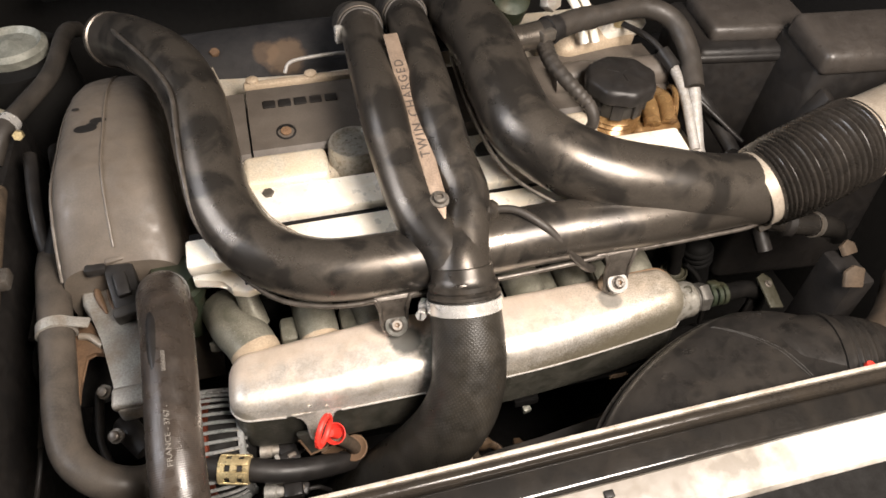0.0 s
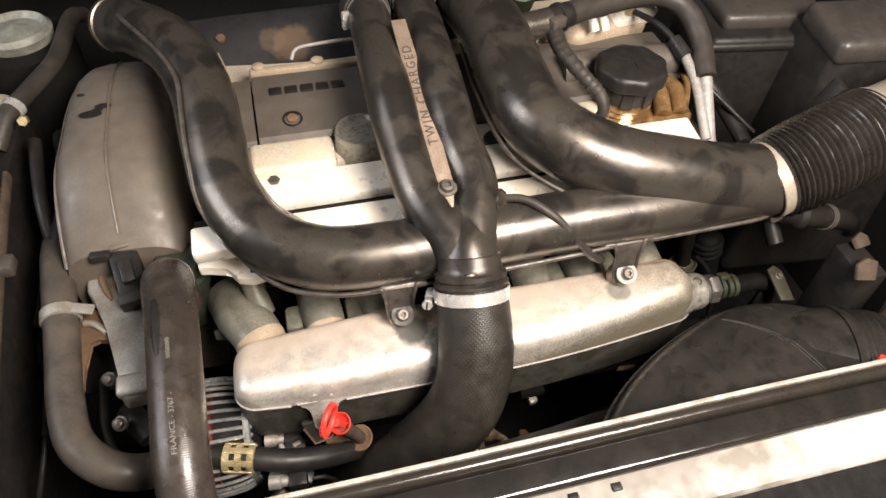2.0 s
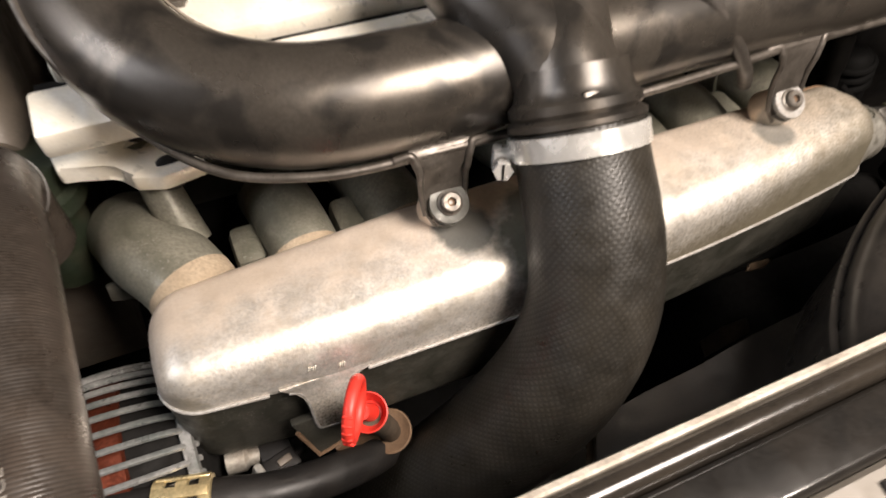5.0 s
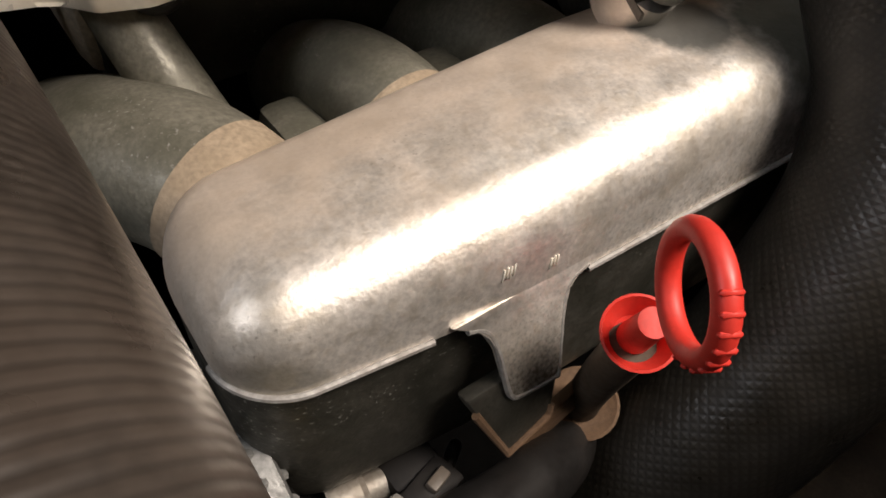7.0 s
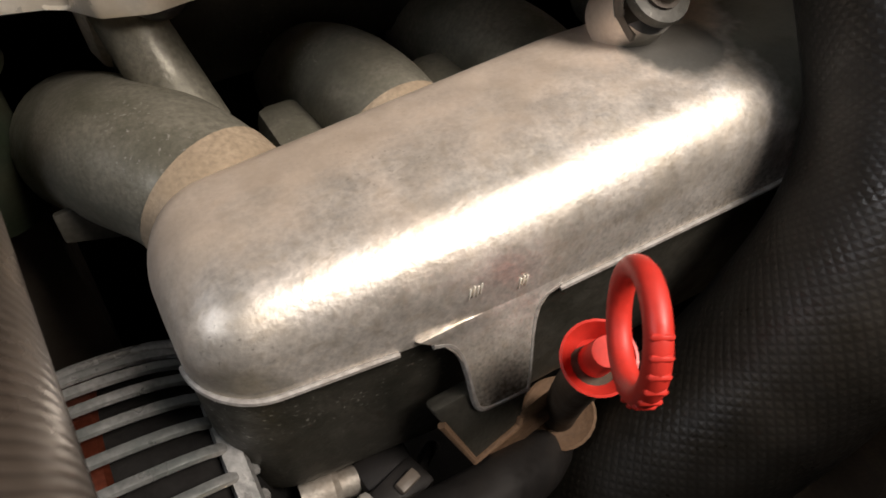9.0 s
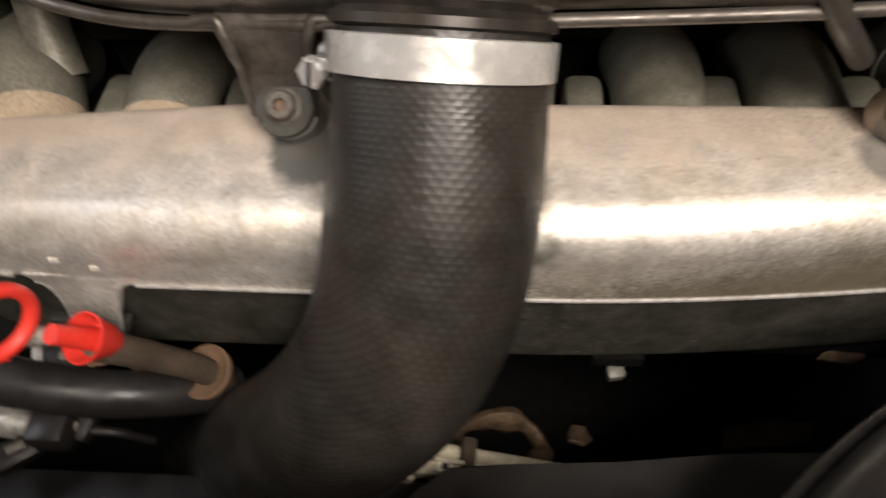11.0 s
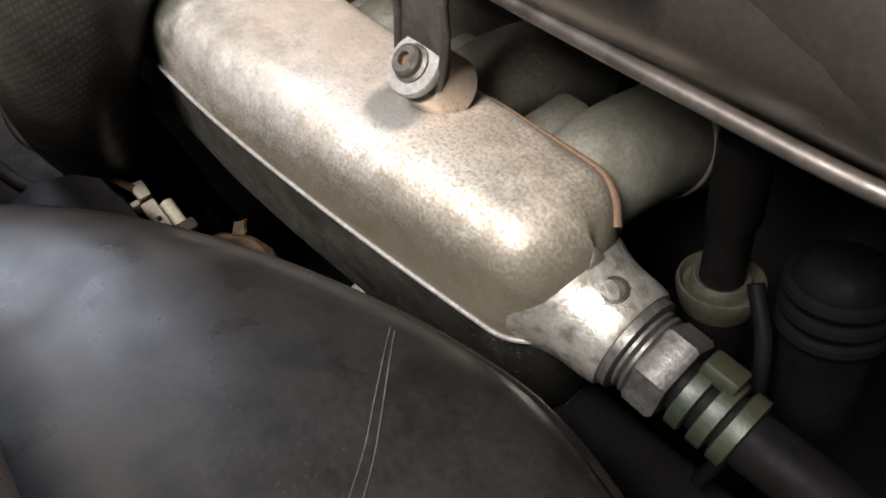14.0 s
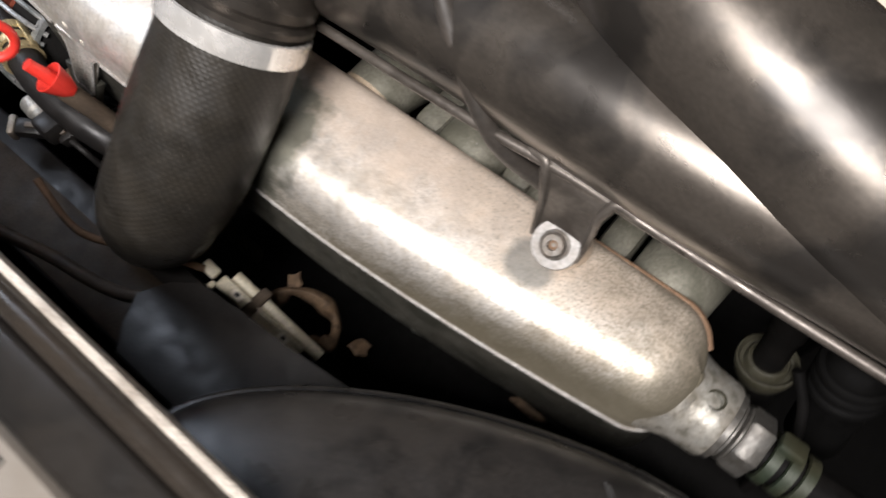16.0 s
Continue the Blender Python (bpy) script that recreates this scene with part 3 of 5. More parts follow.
def plenum_section(x, below):
    """A boxy casting: a steep front, a rounded shoulder, a nearly flat top and a tighter back corner."""
    front, back, seam, crown = plenum_at(x)
    if below:
        y0, y1, z1, r = front + 0.0012, back - 0.002, seam - 0.063, 0.013
        pts = [(y0, seam - 0.0005), (y0 + 0.0004, seam - 0.02)] + bend(y0 + 0.001 + r, z1 + r, r, 180, 270, 8) + bend(y1 - r, z1 + r, r, 270, 360, 8) + [(y1, seam - 0.0005)]
        return [(x, y, z) for y, z in pts]
    r = min(0.0185, 0.60 * (crown - seam))
    rb = min(0.0125, 0.5 * (crown - seam))
    lean = 0.10 * (crown - seam - r)
    pts = [(front, seam), (front + 0.25 * lean, seam + 0.25 * (crown - seam - r)), (front + 0.6 * lean, seam + 0.6 * (crown - seam - r))]
    pts += bend(front + lean + r, crown - r - 0.0012, r, 176, 97, 14)
    ya, yb = front + lean + r, back - rb
    for i in range(1, 8):
        k = i / 8
        pts.append((ya + (yb - ya) * k, crown - 0.0012 + 0.0010 * math.sin(math.pi * k) - 0.0018 * k * k))
    pts += bend(back - rb, crown - 0.003 - rb, rb, 82, 5, 8)
    pts += [(back, seam + 0.4 * (crown - seam)), (back, seam)]
    return [(x, y, z) for y, z in pts]


xs = [XL + 0.022 * (1 - math.cos(math.pi / 2 * i / 12)) for i in range(13)]
xs += [XL + 0.022 + (XR - XL - 0.056) * i / 32 for i in range(1, 32)]
xs += [XR - 0.034 * (1 - math.cos(math.pi / 2 * i / 14)) for i in range(14, -1, -1)]
manifold = thing("intake_manifold", (-0.04, 0.0, 0.70), "pale cast aluminium intake manifold with a sandy stain, dirt speckles and shade painted low on its front", "manifold")
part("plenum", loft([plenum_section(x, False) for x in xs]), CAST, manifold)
part("plenum_base", loft([plenum_section(x, True) for x in xs]), CAST_DARK, manifold, "grimy lower casting half, painted darker with its own shade")
for some in ([x for x in xs if x < -0.2105], [-0.1705] + [x for x in xs if x > -0.1705]):
    edge = [plenum_section(x, False)[0] for x in some]
    part("seam_lip", sweep([(x, y - 0.0005, z) for x, y, z in edge], 0.0010, 8, 2), PALESTEEL, manifold, "pale worn seam lip")
TB = Matrix.Translation((0, -0.0410, 0.7505)) @ Matrix(((1, 0, 0), (0, -0.33, -0.944), (0, -0.944, 0.33))).to_4x4()
TAB = [(-0.2150, -0.0030), (-0.2105, 0.0002), (-0.2068, 0.0016), (-0.2042, 0.0050), (-0.2026, 0.012), (-0.2020, 0.0232), (-0.2010, 0.0275), (-0.198, 0.0290), (-0.1862, 0.0300), (-0.1846, 0.0290),
       (-0.1822, 0.0174), (-0.1800, 0.0075), (-0.1783, 0.0035), (-0.1755, 0.0012), (-0.170, 0.0), (-0.166, -0.0030)]
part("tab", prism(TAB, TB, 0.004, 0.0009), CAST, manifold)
part("tab_edge", sweep([TB @ Vector((x, y + 0.0002, 0.0012)) for x, y in TAB[1:-1]], 0.0010, 8, 3), PALESTEEL, manifold, "pale worn seam lip")
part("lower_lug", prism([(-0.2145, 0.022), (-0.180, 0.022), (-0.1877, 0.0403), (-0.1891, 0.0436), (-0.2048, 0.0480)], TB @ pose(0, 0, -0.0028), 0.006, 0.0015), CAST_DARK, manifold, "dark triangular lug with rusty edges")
part("lug_edge", sweep([TB @ Vector((x, y, 0.0001)) for x, y in ((-0.2125, 0.028), (-0.2048, 0.0478), (-0.1891, 0.0436), (-0.1877, 0.0403))], 0.0013, 8, 2, smooth=False), RUST, manifold, "rusty worn edge")
for x in (-0.11, 0.11):
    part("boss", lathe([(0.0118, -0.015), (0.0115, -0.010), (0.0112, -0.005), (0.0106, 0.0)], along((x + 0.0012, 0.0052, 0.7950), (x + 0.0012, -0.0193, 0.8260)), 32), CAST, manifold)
spig = along((0.178, 0.004, 0.7445), (0.30, 0.006, 0.738))
part("spigot", lathe([(0.0260, 0.000), (0.0240, 0.0060), (0.0220, 0.0105), (0.0207, 0.0145), (0.0200, 0.0190), (0.0196, 0.0250), (0.0191, 0.0295), (0.0182, 0.0310), (0.0145, 0.0313)], spig, 40), PLAINCAST, manifold)
part("lug", lathe([(0.0048, -0.001), (0.0046, 0.0010), (0.0040, 0.0013), (0.0034, 0.0006), (0.0014, 0.0004)], along((0.2, 0.003, 0.7624), (0.2, -0.001, 0.778)), 20), OLIVE, manifold, "grimy recessed plug")
part("black_ring", lathe([(0.0150, 0), (0.0172, 0.0005), (0.0172, 0.0035), (0.0150, 0.004)], spig @ pose(0, 0, 0.0305), 32), FITTING, manifold, "rust-brown sealing ring")
for i in range(2):
    part("thread_ring", lathe([(0.0130, 0), (0.0148, 0.001), (0.0148, 0.0020), (0.0130, 0.0030)], spig @ pose(0, 0, 0.0340 + 0.0026 * i), 28), FITTING, manifold)
part("hexagon_fitting", hexagon(spig @ pose(0, 0, 0.0390, 0, 0, 20), 0.0158, 0.0115), FITTING, manifold, "weathered grey hexagon fitting")
RUNNERS = (-0.235, -0.177, -0.119, -0.03, 0.035, 0.092, 0.157)
for i, x in enumerate(RUNNERS):
    lean = -0.032 if i == 0 else (-0.006 if i < 3 else 0.004)
    line = [(x, 0.020, 0.749), (x + lean * .3, 0.045, 0.7545), (x + lean * .7, 0.072, 0.751), (x + lean, 0.105, 0.736)]
    r0 = 0.0222 if i == 0 else (0.0200 if i == 6 else 0.0185)
    course = glide(line, 10)
    part("runner", sweep(course, lambda k, r0=r0: r0 * (1.02 + 0.14 * k), 36, smooth=False), RUNNER, manifold, "grey-green weathered cast runner")
    part("runner_collar", sweep(course[:8 if i < 4 else 6], lambda k, r0=r0, i=i: r0 * ((1.10 if i == 6 else 1.04) + 0.035 * k), 36, smooth=False), SANDY, manifold, "sandy tan stained casting")
    if i == 6:
        part("runner_lip", ring(along(course[-9], course[-8]), r0 * 1.10, 0.0016, 48, 8), RUNNER, manifold, "chipped pale flange lip")
part("strut", sweep([(-0.235, 0.064, 0.757), (-0.243, 0.09, 0.790), (-0.246, 0.102, 0.80)], lambda k: 0.0115 - 0.003 * k, 18), RUNNER, manifold)
part("web", prism([(-0.285, 0.0), (-0.24, -0.012), (-0.24, 0.012), (-0.285, 0.01)], pose(0, 0.06, 0.735, 70), 0.004, 0.001), CAST_DARK, manifold)
for x in (-0.207, -0.148, 0.005, 0.064, 0.125):
    part("rib", block((0.018, 0.03, 0.022), pose(x, 0.055, 0.745), 0.005), RUNNER, manifold)
part("tan_flank", sweep([plenum_section(x, False)[30] for x in (0.118, 0.135, 0.150, 0.162, 0.172, 0.180, 0.186)], lambda k: 0.0007 + 0.0015 * k, 12), RUST, manifold, "rust-tan stained flank")

for x, z, n in ((-0.1990, 0.7624, 4), (-0.1842, 0.7587, 3)):
    for i in range(n):
        part("nick", block((0.0005, 0.0006, 0.0036), pose(x + 0.0011 * i, plenum_at(x)[0] + 0.10 * (z - plenum_at(x)[2]) - 0.0002, z + 0.0004 * (i % 2), -6, 14), 0.0002, 1), BRIGHT, manifold, "bright scratch")

# ---- steel charge pipes ----
charge = thing("charge_pipe", (-0.1, 0.1, 0.80), "black painted steel charge pipe with worn smudges and flange edge", "pipe")
A = [(-0.352, 0.400, 0.890), (-0.325, 0.365, 0.903), (-0.280, 0.288, 0.919), (-0.2575, 0.225, 0.910), (-0.2515, 0.168, 0.891), (-0.2440, 0.117, 0.871), (-0.220, 0.072, 0.857),
     (-0.174, 0.042, 0.850), (-0.114, 0.034, 0.849), (-0.04, 0.035, 0.850), (0.05, 0.036, 0.851), (0.14, 0.034, 0.852), (0.20, 0.036, 0.853), (0.245, 0.036, 0.855)]
part("lower_tube", sweep(A, lambda k: 0.0285 + 0.001 * math.sin(math.pi * min(1, 2.2 * k)), 36, 8), STEEL, charge)
part("end_ring", band(along(A[0], A[1]) @ pose(0, 0, 0.004), 0.0284, 0.007, 0.0022, 40), STEEL, charge)
fl = [(-0.347, 0.395, 0.912), (-0.3303, 0.3371, 0.9302), (-0.3039, 0.2804, 0.9379), (-0.2875, 0.2473, 0.9374), (-0.2745, 0.2107, 0.9330), (-0.2735, 0.1713, 0.9172), (-0.2722, 0.1336, 0.8984), (-0.2645, 0.092, 0.8690), (-0.220, 0.040, 0.834), (-0.172, 0.0165, 0.828), (-0.11, 0.0105, 0.828), (-0.04, 0.010, 0.829), (0.05, 0.009, 0.8325),
      (0.10, 0.0112, 0.8335), (0.15, 0.0118, 0.8330), (0.20, 0.0120, 0.8333), (0.248, 0.0130, 0.8340), (0.262, 0.0175, 0.8365), (0.270, 0.0260, 0.8400)]
part("flange", sweep(fl, 0.0024, 10, 8), WORN, charge, "worn bright flange edge")
fi = [(-0.2375, 0.262, 0.9244), (-0.2300, 0.2315, 0.9160), (-0.2262, 0.1862, 0.8970), (-0.2222, 0.1422, 0.8833), (-0.205, 0.0955, 0.8735), (-0.180, 0.0715, 0.865)]
part("inner_flange", sweep(fi, 0.0008, 10, 8), BEIGE, charge, "worn bright flange edge")
Bp = [(0.038, 0.43, 0.88), (0.038, 0.336, 0.913), (0.040, 0.245, 0.925), (0.0375, 0.172, 0.918), (0.048, 0.114, 0.905), (0.096, 0.070, 0.890), (0.166, 0.050, 0.876), (0.215, 0.044, 0.864), (0.266, 0.0410, 0.8565)]
part("upper_tube", sweep(Bp, lambda k: 0.0345 + 0.0012 * max(0, min(1, (k - 0.72) / 0.25)), 40, 8), STEEL, charge)
fb = [(0.0055, 0.25, 0.912), (0.003, 0.16, 0.902), (0.018, 0.090, 0.885), (0.065, 0.044, 0.870), (0.10, 0.032, 0.864)]
part("flange", sweep(fb, 0.0020, 10, 8), WORN, charge, "worn bright flange edge")
part("stub", sweep([(0.066, 0.240, 0.930), (0.10, 0.244, 0.931)], 0.014, 20, 3), STEEL, charge)


def pipe_bracket(x):
    """A bent strap that grows out of the pipe's flange and ends round the manifold's boss."""
    fy, fz = (0.0105, 0.8285) if x < 0 else (0.0112, 0.8338)
    row = [(fy + 0.012, fz + 0.003), (fy + 0.001, fz + 0.0005), (fy - 0.0012, fz - 0.003), (fy - 0.0022, fz - 0.0065), (fy - 0.003, fz - 0.0105), (0.0086, 0.8125), (0.0072, 0.8035), (0.0046, 0.7935), (0.0005, 0.7862)]
    half = (0.0188, 0.0162, 0.0142, 0.0131, 0.0125, 0.0121, 0.0118, 0.0108, 0.0070)
    secs = [[(x - w, y, z), (x + w, y, z), (x + w, y - 0.0008, z + 0.0028), (x - w, y - 0.0008, z + 0.0028)] for (y, z), w in zip(row, half)]
    strap = part("bracket", loft(secs), WORN, charge, "worn steel mounting strap", angle=50)
    for side in (-1, 1):
        edge = [(x + side * 0.0240, fy + 0.0006, fz + 0.0004)] + [(x + side * w, y - 0.0014, z + 0.0010) for (y, z), w in list(zip(row, half))[1:8]]
        part("lip", sweep(edge, lambda k: 0.0024 - 0.0009 * k, 10, 6), WORN, strap)


for x in (-0.11, 0.11):
    pipe_bracket(x)
    mounting_bolt((x + 0.0012, 0.0028, 0.7985), (0, -0.62, 0.78), 0.0056, charge, CAST_DARK if x < 0 else PALESTEEL)

twin = thing("y_pipe", (-0.056, 0.0, 0.83), "black steel twin pipe joining into one collar, worn brown", "pipe")
TL = [(-0.078, 0.40, 0.88), (-0.079, 0.32, 0.914), (-0.086, 0.182, 0.926), (-0.084, 0.118, 0.905), (-0.077, 0.062, 0.884), (-0.060, 0.024, 0.868), (-0.052, 0.004, 0.857)]
TR = [(-0.022, 0.42, 0.88), (-0.025, 0.335, 0.914), (-0.036, 0.185, 0.926), (-0.035, 0.110, 0.903), (-0.030, 0.068, 0.886), (-0.040, 0.030, 0.869), (-0.050, 0.004, 0.857)]
part("tube", sweep(TL, lambda k: 0.0225 + 0.003 * max(0, k - .8), 30, 8), STEEL, twin)
part("tube", sweep(TR, lambda k: 0.0225 + 0.003 * max(0, k - .8), 30, 8), STEEL, twin)
part("throat", sweep([(-0.050, 0.032, 0.868), (-0.050, 0.014, 0.862), (-0.050, 0.0, 0.853)], lambda k: 0.024 + 0.003 * k, 32, 6), STEEL, twin)
CL = along((-0.0508, -0.0155, 0.8372), (-0.0528, -0.037, 0.8102))
part("collar", lathe([(0.0265, -0.034), (0.0275, -0.026), (0.0285, -0.021), (0.0312, -0.0185), (0.0312, -0.0145), (0.0295, -0.0125), (0.0325, -0.0105), (0.0325, -0.008), (0.030, -0.007)], CL, 40), STEEL, twin)
part("weld_tab", block((0.014, 0.006, 0.008), pose(-0.054, -0.022, 0.868, 50), 0.002), STEEL, twin)
part("side_boss", lathe([(0.010, 0), (0.010, 0.012), (0.006, 0.016)], along((-0.018, 0.052, 0.876), (0.010, 0.044, 0.884)), 20), STEEL, twin)
for line in (TL, TR):
    m = along(line[1], line[2])
    part("hose_band", band(m @ pose(0, 0, -0.012), 0.0245, 0.011, 0.0012, 36), BOLT, twin, "dull steel hose band")
    part("hose_end", sweep([line[0], line[1]], 0.0245, 24, 4), PLAIN_RUBBER, twin, "black rubber sleeve")
part("band_screw", block((0.009, 0.008, 0.02), pose(-0.104, 0.315, 0.915, 0, 0, 10), 0.002), CLAMP, twin)
plate = thing("name_plate", (-0.06, 0.1, 0.89), "narrow worn bronze plate lettered TWIN CHARGED, bolted between the pipes", "plate")
d0, d1 = Vector((-0.0575, 0.034, 0.894)), Vector((-0.0615, 0.240, 0.9525))
xa = (d1 - d0).normalized()
za = Vector((0.0, -0.35, 1.0))
za = (za - xa * za.dot(xa)).normalized()
PM = Matrix.Translation(d0) @ Matrix((xa, za.cross(xa), za)).transposed().to_4x4()
LP = (d1 - d0).length
part("strip", prism([(0, -0.001), (0.02, -0.0068), (LP * .6, -0.0082), (LP, -0.0072), (LP, 0.0072), (LP * .6, 0.0082), (0.02, 0.0068), (0, 0.001)], PM, 0.0025, 0.0006), TAN, plate)
tx = lettering("TWIN CHARGED", 0.0125, 0.0003, 1.3)
tx.transform(PM @ pose(0.122, 0.0, 0.0016))
part("lettering", tx, INK, plate, "dark engraved capitals", smooth=False)
part("bolt", lathe([(0.0085, 0), (0.0085, 0.0016), (0.006, 0.002), (0.0055, 0.006), (0.003, 0.0065), (0.0028, 0.004)], PM @ pose(0.0185, 0, 0.0013), 20), BOLT, plate, "small domed bolt")

# ---- big rubber hose with its clamp ----
hose = thing("charge_hose", (-0.1, -0.08, 0.66), "thick black woven rubber elbow hose clamped to the twin pipe", "hose")
H = [(-0.0505, -0.011, 0.8428), (-0.0512, -0.024, 0.827), (-0.0535, -0.046, 0.803), (-0.0595, -0.065, 0.776), (-0.0745, -0.077, 0.745), (-0.0985, -0.0795, 0.707), (-0.129, -0.075, 0.664), (-0.164, -0.064, 0.607), (-0.205, -0.05, 0.535)]
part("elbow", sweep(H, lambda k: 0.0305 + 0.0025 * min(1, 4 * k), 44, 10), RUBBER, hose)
part("mark", block((0.009, 0.0005, 0.0035), pose(-0.054, -0.0425, 0.8435, -35), 0.0002), PRINT, hose, "small pale moulded mark")
clampt = thing("hose_clamp", (-0.057, -0.013, 0.84), "shiny stainless band clamp round the rubber hose", "clamp")
part("band", band(CL, 0.0320, 0.0112, 0.0012, 56), CLAMP, clampt)
sc = Vector((-0.0837, -0.0018, 0.8251))
sd = Vector((-0.40, -0.85, 0.34)).normalized()
part("housing", block((0.009, 0.0115, 0.014), along(sc + 0.001 * sd, sc + sd), 0.0022), CLAMP, clampt)
part("tongue", block((0.004, 0.011, 0.018), along(sc + Vector((0.006, 0.001, 0.0)) - 0.006 * sd, sc + sd), 0.0014), CLAMP, clampt)
for i in range(3):
    part("thread", lathe([(0.0034, 0), (0.0042, 0.0008), (0.0034, 0.0016)], along(sc + (0.0078 + 0.0016 * i) * sd, sc + sd), 18), BOLT, clampt)
screw = part("screw", hexagon(along(sc + 0.0125 * sd, sc + sd), 0.0050, 0.005), CLAMP, clampt, "slotted hexagon screw")
part("slot", block((0.0010, 0.008, 0.0008), along(sc + 0.0176 * sd, sc + sd), 0), BLACK, screw)

# ---- dipstick ----
dip = thing("oil_dipstick", (-0.165, -0.045, 0.66), "red plastic dipstick with a pull ring in its tube", "dipstick")
part("ring", ring(Matrix.Translation((-0.188, -0.081, 0.788)) @ Matrix(((0.5, 0.0, 0.866), (0.866, 0.0, -0.5), (0.0, 1.0, 0.0))).to_4x4(), 0.0124, 0.0025, 40, 12, 1.0, tall=1.1), RED, dip)
for i in range(9):
    w = radians(-70 + 15 * i)
    at = Vector((-0.188, -0.081, 0.788)) + 0.0143 * math.cos(w) * Vector((-0.5, -0.866, 0)) + 0.0143 * math.sin(w) * Vector((0, 0, 1))
    part("grip_ridge", block((0.0046, 0.0014, 0.0014), Matrix.Translation(at) @ pose(0, 0, 0, 0, 0, -30), 0.0005, 1), RED, dip)
part("knob", lathe([(0.004, -0.013), (0.0062, -0.009), (0.0090, 0.0002), (0.0096, 0.0022), (0.0089, 0.0024), (0.0056, -0.0045), (0.0044, -0.004), (0.0036, 0.015)], along((-0.179, -0.068, 0.754), (-0.188, -0.0785, 0.781)), 28), RED, dip)
part("tube", sweep([(-0.180, -0.068, 0.750), (-0.172, -0.058, 0.718), (-0.1635, -0.0485, 0.681), (-0.160, -0.042, 0.63), (-0.15, -0.02, 0.5)], lambda k: 0.0062, 18), SHROUD, dip, "rusty brown guide tube")
part("cup", lathe([(0.007, -0.003), (0.0125, 0.0), (0.0128, 0.003), (0.0118, 0.0034), (0.0075, 0.001)], along((-0.1635, -0.0485, 0.681), (-0.176, -0.063, 0.74)), 24), RUST, dip, "rusty tan cup")
part("stay", block((0.03, 0.004, 0.012), pose(-0.18, -0.05, 0.693, 0, -25, 0), 0.001), RUST, dip, "rusty stay")

# ---- bellows and inlet ----
bel = thing("bellows_hose", (0.31, 0.03, 0.84), "black ribbed rubber bellows between two steel clamps", "hose")
BL = glide([(0.259, 0.0404, 0.8560), (0.285, 0.0425, 0.864), (0.320, 0.047, 0.874), (0.358, 0.054, 0.883), (0.380, 0.058, 0.886)], 56)
rad = lambda k: 0.0390 + 0.0035 * min(1, 3 * k) + 0.0032 * math.sin(2 * math.pi * 21 * k)
part("bellows", sweep(BL[22:-18], rad, 56, smooth=False), BELLOWS, bel)
part("front_cuff", sweep(BL[:25], 0.0368, 48, smooth=False), PLAIN_RUBBER, bel, "smooth rubber cuff")
part("rear_cuff", sweep(BL[-22:], 0.0425, 48, smooth=False), PLAIN_RUBBER, bel, "smooth rubber cuff")
for p, q, r in (((0.2635, 0.0407, 0.8570), (0.29, 0.043, 0.8655), 0.0372), ((0.374, 0.0568, 0.8855), (0.41, 0.064, 0.89), 0.0428)):
    m = along(p, q)
    c = thing("hose_clamp", p, "slotted steel worm clamp on the bellows", "clamp", group="bellows clamps")
    part("band", band(m, r, 0.012, 0.0013, 48), BEIGE, c)
    slot = m @ Matrix.Rotation(0.0, 4, "Z")
    low = (m.inverted().to_3x3() @ Vector((0.1, -0.30, -0.95)))
    ang = math.atan2(low.y, low.x)
    part("housing", block((0.010, 0.022, 0.014), m @ Matrix.Rotation(ang, 4, "Z") @ pose(r + 0.004, 0, 0), 0.002), BOLT, c)
    for i in range(12):
        w = ang + 0.45 + 0.09 * i
        part("slot", block((0.0006, 0.0012, 0.008), m @ Matrix.Rotation(w, 4, "Z") @ pose(r + 0.0015, 0, 0), 0), BLACK, c)
inlet = thing("air_inlet", (0.45, 0.08, 0.86), "beige-grey air meter tube behind the bellows", "air inlet")
part("tube", sweep([(0.370, 0.056, 0.885), (0.41, 0.064, 0.89), (0.50, 0.085, 0.895)], 0.0410, 36, 5), BEIGE, inlet)

# ---- oil filler ----
oil = thing("oil_filler", (0.178, 0.19, 0.83), "black fluted oil filler cap on an oil-stained neck", "oil filler")
part("neck", lathe([(0.030, 0.835), (0.030, 0.848), (0.027, 0.851), (0.0295, 0.854), (0.027, 0.857), (0.0295, 0.860), (0.027, 0.863), (0.027, 0.872)], pose(0.178, 0.19, 0), 36), AMBER, oil, "amber oil-stained ribbed neck")
b = bmesh.new()
prof = [(0.0285, 0.866), (0.0300, 0.868), (0.0300, 0.884), (0.0345, 0.8865), (0.0375, 0.889), (0.0378, 0.899), (0.0360, 0.9035), (0.0325, 0.9055), (0.012, 0.907), (0.001, 0.907)]
rows = []
for r, z in prof:
    rows.append([b.verts.new((0.178 + r * k * math.cos(a), 0.192 + r * k * math.sin(a), z)) for a, k in [(2 * math.pi * i / 64, 1 + (0.03 * math.cos(8 * 2 * math.pi * i / 64) if r > 0.031 else 0)) for i in range(64)]])
for q, s in zip(rows, rows[1:]):
    for k in range(64):
        j = (k + 1) % 64
        b.faces.new((q[k], q[j], s[j], s[k]))
b.faces.new(rows[0][::-1]), b.faces.new(rows[-1])
part("cap", b, BLACK, oil)
for w in range(8):
    part("skirt_tab", block((0.004, 0.013, 0.020), pose(0.178, 0.192, 0.877) @ Matrix.Rotation(w * math.pi / 4 + 0.39, 4, "Z") @ pose(0.0305, 0, 0), 0.0012), BLACK, oil)
